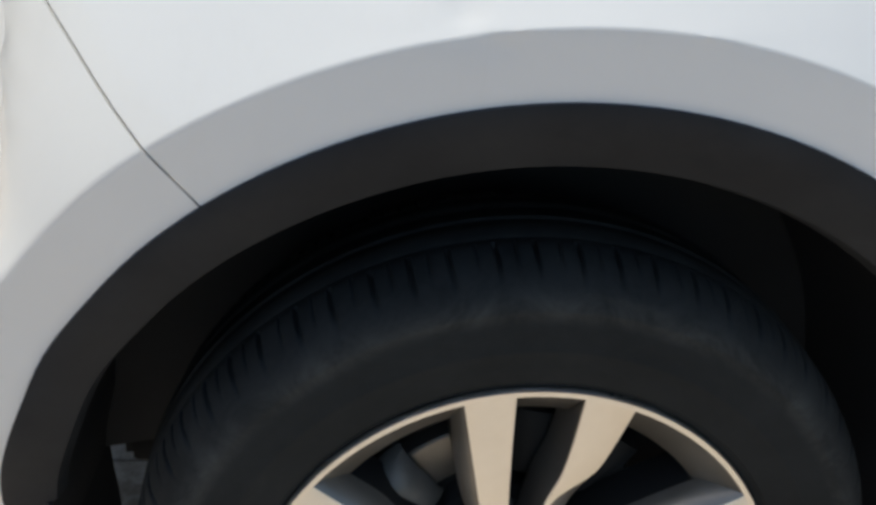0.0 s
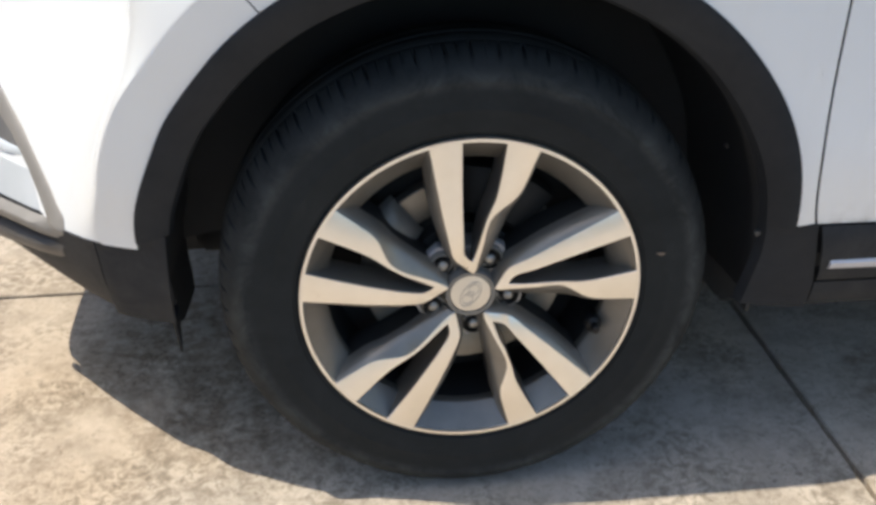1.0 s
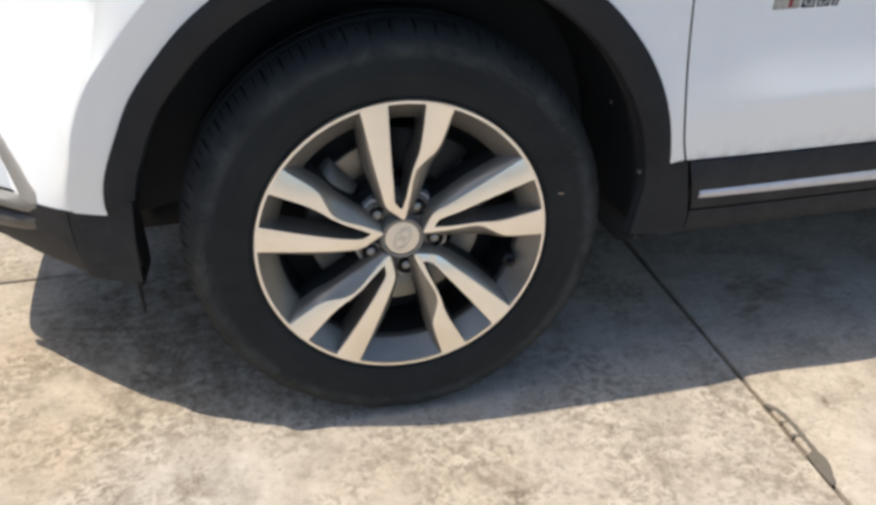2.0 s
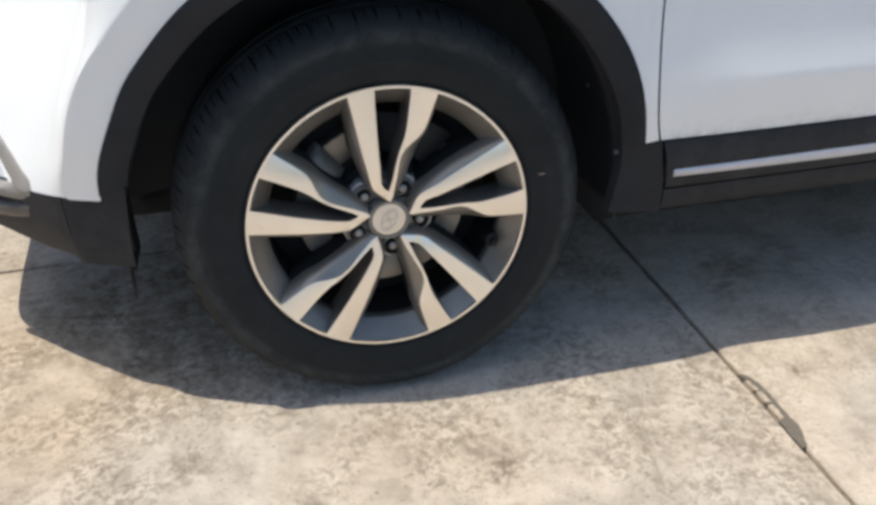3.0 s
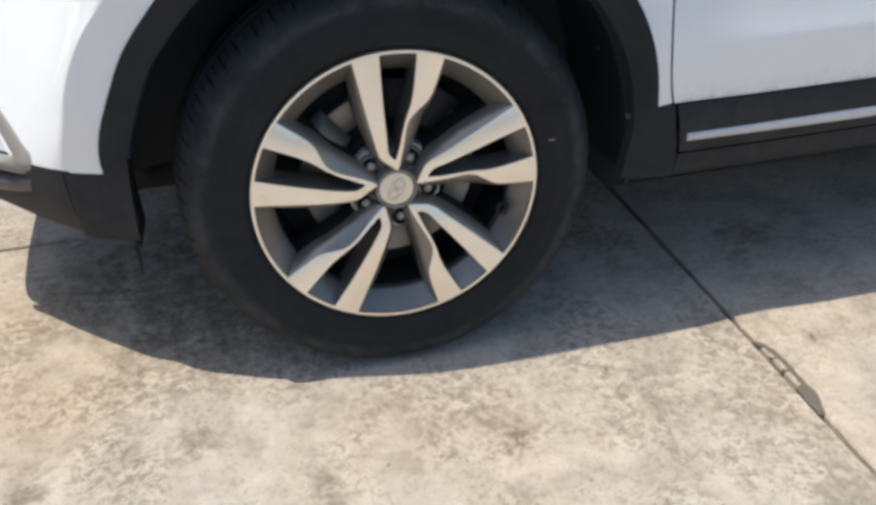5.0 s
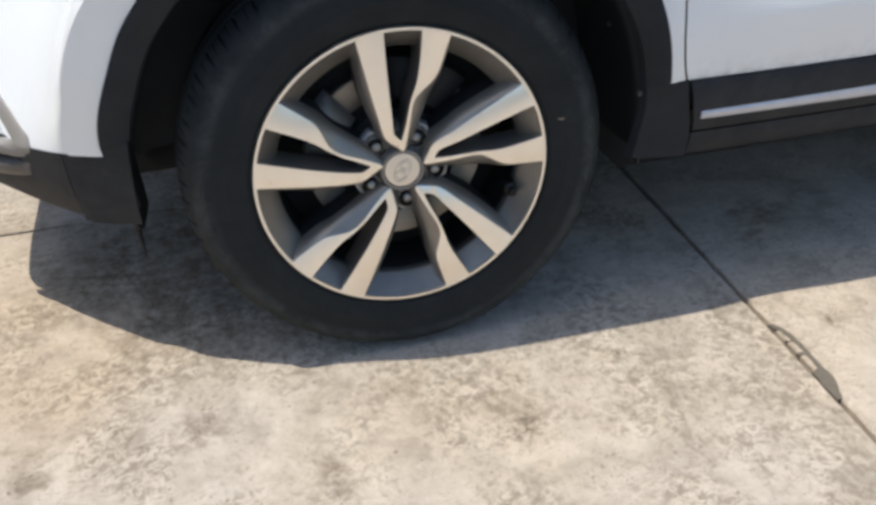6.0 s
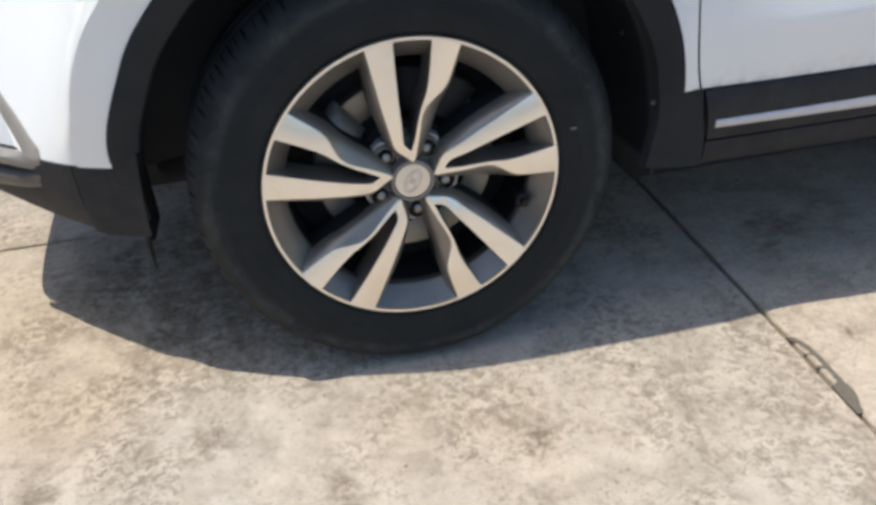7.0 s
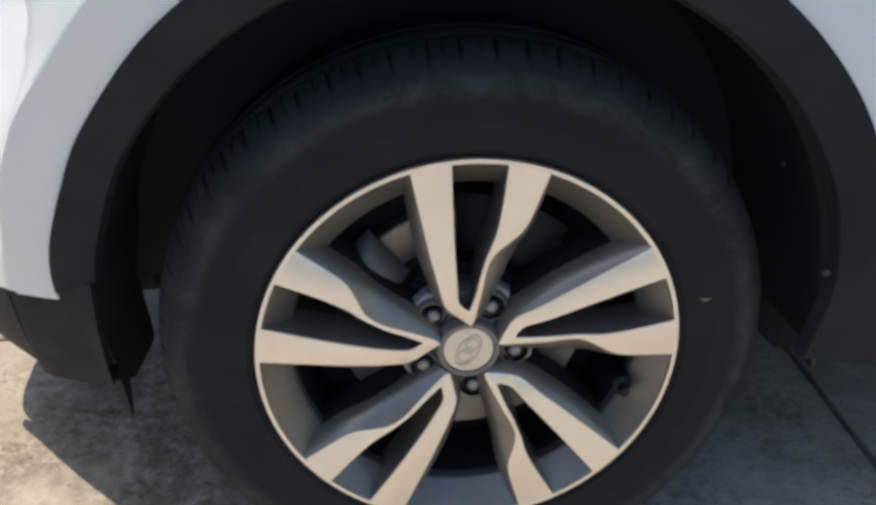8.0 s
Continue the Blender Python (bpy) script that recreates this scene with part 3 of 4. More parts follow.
def low_bumper(bm, s0, s1, n, proud, inner):
    m = 8

    def f(i, j):
        u = i / n
        s = s0 + (s1 - s0) * u + (j / m) * (0.034 - 0.014 * u if inner else 0.020 * (1 - u))
        x = np.interp(s, _len, _plan[:, 0])
        top = 0.4540 - 0.0135 * smooth_step(-0.44, -0.53, x)
        low = 0.3105 + 0.004 * smooth_step(-0.50, -0.60, x) + 0.021 * smooth_step(-0.60, -0.76, x)
        k = j / m
        if inner:
            low -= 0.005 + 0.009 * (1 - smooth_step(0, 0.8, u))
        p = on_body(s, top + (low - top) * k, proud - (0.004 if inner else 0.012) * k ** 4)
        if inner:
            p.y += 0.006 * k * k * (1 - smooth_step(0, 0.7, u)) + 0.011 * (1 - u) * (1 - k) ** 2
        return p
    rows = [[f(i, j) for j in range(m + 1)] for i in range(n + 1)]
    for r in rows:
        p = r[-1]
        r.append(p + Vector((0.0, 0.02, 0.002)))
        r.append(p + Vector((0.0, 0.04, 0.012)))
    grid_into(bm, lambda i, j: rows[i][j], n, m + 2)


both_sides("bumper_foot", lambda bm: low_bumper(bm, s_of(-0.426), s_of(-0.5270), 16, 0.001, True), DUSTY_PLASTIC, "dusty black plastic bumper foot ahead of the wheel", solid=0.003)
both_sides("lower_bumper_cladding", lambda bm: low_bumper(bm, s_of(-0.5276), S_END, 50, 0.0022, False), DUSTY_PLASTIC, "black plastic lower bumper edge", solid=0.003)


# ---- car: fog lamp surround ----
def ribbon(bm, low, high, profile, n=30):
    """A moulding along the bumper between two curves of (x, z), with a cross profile of (share, out)."""
    def at(pts, t):
        xs = np.linspace(0, 1, len(pts))
        return s_of(float(np.interp(t, xs, [p[0] for p in pts]))), float(np.interp(t, xs, [p[1] for p in pts]))

    def f(i, j):
        (sa, za), (sb, zb) = at(low, i / n), at(high, i / n)
        k, out = profile[j]
        return on_body(sa + (sb - sa) * k, za + (zb - za) * k, out * (0.3 + 0.7 * smooth_step(0, 0.14, i / n)))
    vs = grid_into(bm, f, n, len(profile) - 1)
    bm.faces.new(vs[0])
    bm.faces.new(vs[-1])


ROUNDED = [(0.0, 0.0), (0.0, 0.002), (0.08, 0.0042), (0.35, 0.0055), (0.65, 0.0055), (0.92, 0.0042), (1.0, 0.002), (1.0, 0.0)]
PROUD = [(0.0, 0.0), (0.0, 0.004), (0.2, 0.012), (0.5, 0.017), (0.75, 0.016), (0.92, 0.010), (1.0, 0.004), (1.0, 0.0)]
SLIM = [(0.0, 0.0), (0.0, 0.004), (0.25, 0.007), (0.75, 0.007), (1.0, 0.004), (1.0, 0.0)]
FLAT = [(0.0, 0.0), (0.0, 0.0035), (0.5, 0.0045), (1.0, 0.0035), (1.0, 0.0)]
for far in BOTH:
    def lamp_piece(name, low, high, profile, mat, parent, label=""):
        bm = bmesh.new()
        ribbon(bm, low, high, profile)
        if far:
            flip_bm(bm)
        return part(name, bm, mat, parent, label)
    lamp = lamp_piece("fog_lamp_surround", [(-0.5955, 0.4133), (-0.5786, 0.4367), (-0.5834, 0.4566), (-0.6012, 0.4712), (-0.6381, 0.5051), (-0.6854, 0.5461), (-0.7353, 0.5803), (-0.80, 0.622)],
                      [(-0.6139, 0.4133), (-0.6110, 0.4367), (-0.6160, 0.4490), (-0.6350, 0.4705), (-0.6650, 0.5020), (-0.7060, 0.5350), (-0.7510, 0.5600), (-0.815, 0.598)], ROUNDED, BEZEL, car, "grey plastic fog lamp surround with a pale lamp panel")
    lamp_piece("lamp_recess", [(-0.6166, 0.4497), (-0.86, 0.448)], [(-0.6512, 0.4966), (-0.86, 0.502)], FLAT, LENS, lamp, "pale reflective lamp panel")
    lamp_piece("lamp_slit", [(-0.6133, 0.4458), (-0.86, 0.440)], [(-0.6166, 0.4497), (-0.86, 0.448)], FLAT, INK, lamp, "dark slit")
    lamp_piece("lamp_lip", [(-0.5900, 0.4165), (-0.715, 0.4074), (-0.86, 0.397)], [(-0.6133, 0.4458), (-0.70, 0.4435), (-0.86, 0.440)], PROUD, BEZEL, lamp, "grey lower lip")
    lamp_piece("lamp_bar", [(-0.6786, 0.5096), (-0.86, 0.500)], [(-0.6841, 0.5187), (-0.86, 0.535)], SLIM, LENS, lamp, "pale light bar")
    lamp_piece("lamp_upper", [(-0.6841, 0.5187), (-0.86, 0.535)], [(-0.7000, 0.5400), (-0.86, 0.630)], FLAT, LAMP_GREY, lamp, "dark grey upper lamp panel")
    lamp_piece("bumper_bar", [(-0.6060, 0.3785), (-0.750, 0.3500), (-0.88, 0.325)], [(-0.5935, 0.4113), (-0.7184, 0.4012), (-0.86, 0.390)], PROUD, BUMPER_GREY, lamp, "dark grey bumper bar")

# ---- car: rubber deflector ahead of the tyre ----
def sheet(name, outline, x_of, label, far):
    """A thin upright sheet across the car, outlined in (y, z)."""
    bm = bmesh.new()
    a = [bm.verts.new((x_of(z) + 0.002, y, z)) for y, z in outline]
    b = [bm.verts.new((x_of(z) - 0.002, y, z)) for y, z in outline]
    bm.faces.new(a)
    bm.faces.new(list(reversed(b)))
    for k in range(len(a)):
        bm.faces.new((a[k], b[k], b[(k + 1) % len(a)], a[(k + 1) % len(a)]))
    if far:
        flip_bm(bm)
    part(name, bm, DARK_PLASTIC, car, label, smooth=False)


for far in BOTH:
    sheet("air_deflector", [(0.100, 0.44), (0.100, 0.330), (0.113, 0.300), (0.138, 0.263), (0.170, 0.238), (0.213, 0.217), (0.250, 0.213), (0.322, 0.205), (0.332, 0.208), (0.330, 0.240), (0.322, 0.276), (0.310, 0.44)], lambda z: -0.449, "thin black rubber air deflector", far)
    sheet("deflector_tip", [(0.162, 0.262), (0.205, 0.245), (0.203, 0.222), (0.190, 0.174), (0.183, 0.172), (0.172, 0.225)], lambda z: -0.454, "torn hanging rubber strip", far)


# ---- car: unseen core inside the bumper skin, added to stop sun leaks ----
def bumper_core(bm):
    s0 = s_of(-0.46)
    grid_into(bm, lambda i, j: on_body(s0 + (S_END - s0) * i / 30, 0.322 + 0.613 * j / 10, -0.022), 30, 10)


both_sides("bumper_core", bumper_core, DARK_PLASTIC, "unseen dark core, added inside the bumper against sun leaks", solid=0.004)


def door_clad(bm):
    def f(i, j):
        z = 0.363 + (0.4575 - 0.363) * j / 8
        a = 0.4745 + 0.21 * max(0.0, 0.455 - z) + 0.002
        x = a + (1.50 - a) * i / 30
        bulge = 0.004 + 0.008 * math.sin(math.pi * min(1, j / 8)) ** 0.6
        return on_body(s_of(x), z, bulge)
    grid_into(bm, f, 30, 8)


for door, far in zip(front_doors, BOTH):
    bm = bmesh.new()
    door_clad(bm)
    if far:
        flip_bm(bm)
    part("door_cladding", bm, DUSTY_PLASTIC, door, "grained black plastic lower door cladding", solid=0.003)
    bm = bmesh.new()
    prof = [(-0.0095, 0.004), (-0.0095, 0.013), (-0.005, 0.016), (0.004, 0.0165), (0.0090, 0.0135), (0.0090, 0.004)]
    vs = grid_into(bm, lambda i, j: on_body(s_of(0.501 + 0.991 * i / 24), 0.3955 + prof[j][0] * (0.80 + 0.3 * min(1.0, i / 8)), prof[j][1]), 24, len(prof) - 1)
    bm.faces.new([v for v in vs[0]])
    if far:
        flip_bm(bm)
    part("trim_strip", bm, SATIN, door, "satin silver trim strip")

both_sides("rear_door_cladding", lambda bm: plate(bm, 1.504, 2.22, 0.363, 0.4515, 12, 6, 0.006), PLASTIC, solid=0.003)


def sill(bm):
    def f(i, j):
        x = 0.4952 + (2.24 - 0.4952) * i / 30
        z, out = [(0.3575, 0.002), (0.345, 0.004), (0.325, 0.002), (0.312, -0.006), (0.306, -0.03), (0.304, -0.12)][j]
        return on_body(s_of(x), z, out)
    grid_into(bm, f, 30, 5)


both_sides("sill", sill, DUSTY_PLASTIC, "black plastic sill", solid=0.003)


def liner(bm, cx=0.0):
    """An arched plastic shell round the wheel, going straight down at both ends, with a back wall."""
    path = [(0.424, 0.295), (0.424, 0.34)]
    for a in np.linspace(2, 178, 56):
        front = 0.008 * smooth_step(138, 150, a) + 0.012 * smooth_step(158, 174, a)
        path.append((0.006 + 0.412 * math.cos(radians(a)) - front, ARCH_Z + 0.403 * math.sin(radians(a))))
    path += [(-0.442, 0.36), (-0.447, 0.325)]
    depth = [0.0, 0.020, 0.024, 0.060, 0.064, 0.12, 0.20, 0.30]
    step = [0.985, 0.985, 1.008, 1.012, 1.03, 1.03, 1.02, 1.0]
    n, m = len(path) - 1, len(depth)

    def f(i, j):
        x, z = path[i]
        if j < m:
            edge = max(0.004, side_y(x, max(z, 0.33)) + 0.022) + 0.012 * smooth_step(-0.34, -0.40, x)
            y = edge + (0.30 - edge) * depth[j] / 0.30
            k = 1.0 + (step[j] - 1.0) * smooth_step(-0.36, -0.20, x)
            return Vector((cx + x * k, y, ARCH_Z + (z - ARCH_Z) * (k if z > ARCH_Z else 1)))
        k = 1 - (j - m + 1) / 4
        return Vector((cx + x * k, 0.30 + 0.002 * (j - m), ARCH_Z + (z - ARCH_Z) * k))
    grid_into(bm, f, n, m + 2)


both_sides("wheel_liner", lambda bm: liner(bm), DARK_PLASTIC, "matt black plastic wheel arch liner", solid=0.004)
both_sides("rear_wheel_liner", lambda bm: liner(bm, 2.67), DARK_PLASTIC, solid=0.004)


def inner_strip(x0, x1):
    s0, s1 = s_of(x0), s_of(x1)
    return lambda bm: grid_into(bm, lambda i, j: on_body(s0 + (s1 - s0) * i / 6, 0.40 + 0.58 * j / 12, -0.016), 6, 12)


def inner_gap(bm):
    def gap(i, j):
        a = radians(GAP_PHI - 6 + 16 * i / 4)
        r = 0.475 + (0.565 / math.sin(a) - 0.475) * j / 8
        return on_body(s_of(r * math.cos(a)), ARCH_Z + r * math.sin(a), -0.014)
    grid_into(bm, gap, 4, 8)


both_sides("door_pillar", inner_strip(0.60, 0.435), DARK_PLASTIC)
both_sides("centre_pillar", inner_strip(2.16, 1.4), DARK_PLASTIC)
both_sides("bumper_bracket", inner_gap, DARK_PLASTIC)

# ---- car: screws and badge ----
for x, y, z in ((0.404, -0.002, 0.435), (0.417, 0.036, 0.334), (0.412, 0.150, 0.507)):
    bm = bmesh.new()
    prof = [(0.0048, 0.004), (0.0048, 0.0), (0.0036, -0.0018), (0.0012, -0.0022), (0.0002, -0.0010)]
    grid_into(bm, lambda i, j: (x + prof[j][0] * math.cos(i * math.pi / 7), y - 0.002 + prof[j][1], z + prof[j][0] * math.sin(i * math.pi / 7)), 14, 4, True)
    part("liner_screw", bm, SCREW, car, "dusty steel liner screw")


def badge(door):
    def at(u, v, out):
        # u along the badge, v up it, slanted
        return on_body(s_of(0.574 + u + 0.13 * v), 0.6965 + v, out)
    W, H = 0.118, 0.0265

    def slab(name, u0, u1, v0, v1, out0, out1, r, mat, label=""):
        rim = []
        for cx, cz, a0 in ((u1 - r, v0 + r, -90), (u1 - r, v1 - r, 0), (u0 + r, v1 - r, 90), (u0 + r, v0 + r, 180)):
            rim += [(cx + r * math.cos(radians(a0 + 30 * k)), cz + r * math.sin(radians(a0 + 30 * k))) for k in range(4)]
        bm = bmesh.new()
        rings = []
        for shrink, out in ((0.0, out0), (0.0, out1 - 0.0006), (0.0008, out1)):
            mu, mv = (u0 + u1) / 2, (v0 + v1) / 2
            rings.append([bm.verts.new(at(u + (mu - u) * shrink / (u1 - u0) * 2, v + (mv - v) * shrink / (v1 - v0) * 2, out)) for u, v in rim])
        for a, b in zip(rings, rings[1:]):
            for k in range(len(a)):
                bm.faces.new((a[k], a[(k + 1) % len(a)], b[(k + 1) % len(b)], b[k]))
        bm.faces.new(rings[-1])
        return part(name, bm, mat, door, label, smooth=False)
    slab("badge", 0, W, 0, H, 0.0, 0.0012, 0.005, BADGE_RIM, "silver badge with a red and black field and letters")
    slab("badge_plate", 0.002, 0.0485, 0.0022, H - 0.0022, 0.0010, 0.0017, 0.003, BADGE_SILVER)
    for u0, u1 in ((0.0495, 0.0745), (0.0760, 0.1000), (0.1015, 0.1150)):
        slab("badge_field", u0, u1, 0.0022, H - 0.0022, 0.0010, 0.0017, 0.0015, INK)
    for ch, u0, wide, mat in (("T", 0.019, 0.025, RED), ("G", 0.0535, 0.017, SATIN_GREY), ("D", 0.0795, 0.017, SATIN_GREY), ("I", 0.1060, 0.005, SATIN_GREY)):
        cu = bpy.data.curves.new("letter", "FONT")
        cu.body, cu.size, cu.extrude, cu.offset = ch, 1.0, 0.0, 0.035
        tmp = new("letter", cu)
        bpy.context.view_layer.update()
        me = bpy.data.meshes.new_from_object(tmp.evaluated_get(bpy.context.evaluated_depsgraph_get()))
        bpy.data.objects.remove(tmp)
        xs = [v.co.x for v in me.vertices]
        ys = [v.co.y for v in me.vertices]
        bm = bmesh.new()
        bm.from_mesh(me)
        bmesh.ops.triangulate(bm, faces=bm.faces[:])
        ext = bmesh.ops.extrude_face_region(bm, geom=bm.faces[:])
        top = {v for v in ext["geom"] if isinstance(v, bmesh.types.BMVert)}
        for v in bm.verts:
            u = u0 + wide * (v.co.x - min(xs)) / (max(xs) - min(xs))
            w = 0.0052 + 0.0160 * (v.co.y - min(ys)) / (max(ys) - min(ys))
            v.co = at(u, w, 0.0021 if v in top else 0.0015)
        part("letter", bm, mat, door, "", smooth=False)


badge(front_doors[0])

# ---- car: upper body ----
def loft_between(name, edge, crown, material, label="", n=30, m=16):
    """A sheet from an edge curve on the near side to its mirror image."""
    bm = bmesh.new()

    def f(i, j):
        p = edge(i / n)
        k = j / m
        y = p.y + (2 * MID - 2 * p.y) * k
        return Vector((p.x, y, p.z + crown(i / n) * (1 - (2 * k - 1) ** 2)))
    grid_into(bm, f, n, m)
    return part(name, bm, material, car, label, solid=0.004)


s_cowl = s_of(0.62)
loft_between("hood", lambda u: on_body(S_END + (s_cowl - S_END) * u, TOP_Z + 0.003), lambda u: 0.09, PAINT, "white painted hood")
ROOF = [(0.60, 0.976, -0.03), (1.30, 1.52, 0.15), (1.45, 1.56, 0.17), (2.2, 1.60, 0.17), (2.95, 1.54, 0.18), (3.38, 1.06, 0.10), (3.50, 0.98, 0.06)]


def roof_at(x):
    xs = [r[0] for r in ROOF]
    return float(np.interp(x, xs, [r[1] for r in ROOF])), float(np.interp(x, xs, [r[2] for r in ROOF]))


def roof_edge(x0, x1):
    def e(u):
        x = x0 + (x1 - x0) * u
        z, y = roof_at(x)
        return Vector((x, y, z))
    return e


loft_between("windshield", roof_edge(0.60, 1.30), lambda u: 0.05, GLASS, "dark tinted windshield", 12)
loft_between("roof", roof_edge(1.30, 2.95), lambda u: 0.04, PAINT, "white painted roof", 20)
loft_between("rear_window", roof_edge(2.95, 3.38), lambda u: 0.04, GLASS, "dark tinted rear window", 8)
loft_between("tailgate", lambda u: Vector((3.38 + 0.24 * min(1, u * 2), 0.10 - 0.02 * u, 1.06 - 0.1 * min(1, 2 * u) - 0.5 * max(0, u - 0.5) * 2)), lambda u: 0.0, PAINT, "white painted tailgate", 12)


def side_glass(bm):
    def f(i, j):
        x = 0.66 + (3.34 - 0.66) * i / 40
        zt, yt = roof_at(x)
        p = on_body(s_of(min(x, 3.2)), BELT)
        k = j / 6
        return Vector((x, p.y + (yt - p.y) * k, BELT + (zt - BELT) * k))
    grid_into(bm, f, 40, 6)


both_sides("side_window", side_glass, GLASS, "dark side glass", solid=0.004)
# floor pan and engine shield stay unseen; they block light under the car
for name, x0, x1, y0, label in (("underbody", -0.43, 3.30, 0.312, "dark underbody"), ("floor_pan", 0.47, 2.22, 0.21, "unseen dark floor pan, set low to block light"), ("engine_shield", -0.66, 0.46, 0.52, "unseen dark shield, added to block light under the engine")):
    bm = bmesh.new()
    bmesh.ops.create_cube(bm, size=1, matrix=Matrix.LocRotScale(((x0 + x1) / 2, MID, 0.315 if name == "underbody" else 0.245), None, (x1 - x0, 2 * (MID - y0), 0.06 if name == "underbody" else 0.13)))
    bmesh.ops.bevel(bm, geom=bm.edges[:], offset=0.012, segments=2, affect="EDGES")
    part(name, bm, DARK_PLASTIC, car, label)

# unseen tray, added to keep sky light off the ground below
bm = bmesh.new()
grid_into(bm, lambda i, j: Vector((0, MID, 0.19)) + (on_body(s_of(-0.72) + (S_END - s_of(-0.72)) * i / 16, 0.34, -0.26) - Vector((0, MID, 0.34))) * Vector((1, 1 - 2 * j / 8, 1)), 16, 8)
part("front_undertray", bm, DARK_PLASTIC, car, "unseen dark tray, added to block light under the nose", solid=0.004)

# ---- wheel ----
V_PHASE, NUT_PHASE = 86.0, 132.2


def make_rim():
    bm = bmesh.new()
    prof = [(0.2415, 0.010), (0.2428, 0.004), (0.2425, 0.0), (0.2416, -0.0016), (0.2370, -0.0016), (0.2361, 0.0013)]
    lathe_into(bm, prof, 160, HUB_Z)
    return part("wheel", bm, MACHINED, car, "five double-spoke alloy wheel with machined faces")


def face_y(x, z):
    r = math.hypot(x, z - HUB_Z)
    return 0.0115 * smooth_step(0.115, 0.034, r) - 0.0012 * smooth_step(0.11, 0.16, r)


LOUT = [(-77.0, 226.0), (-62, 168), (-50, 122), (-38.5, 86), (-29.5, 61), (-14.5, 47.5), (0.3, 35.8)]
LIN = [(-32.8, 236.2), (-29, 185), (-24.5, 137), (-19, 90), (-15.5, 67.5), (-2.6, 55)]
RIN = [(24.8, 237.0), (21.8, 190), (17.5, 157), (9.5, 131), (4.2, 105), (2.0, 80)]
ROUT = [(73.0, 227.2), (56, 174), (46.5, 157.5), (33, 145), (18.5, 130), (12.5, 112), (10, 93), (6.0, 64), (2.6, 38)]
# the painted shoulders beside and below the machined faces
LSHO = [(-84, 219), (-77, 175), (-66, 126), (-54, 92), (-43, 66), (-31, 48), (-18, 36)]
RSHO = [(80, 221), (67.5, 176), (61, 156), (52, 139), (45.5, 123), (40, 107), (34.5, 91), (27, 66), (18, 42)]


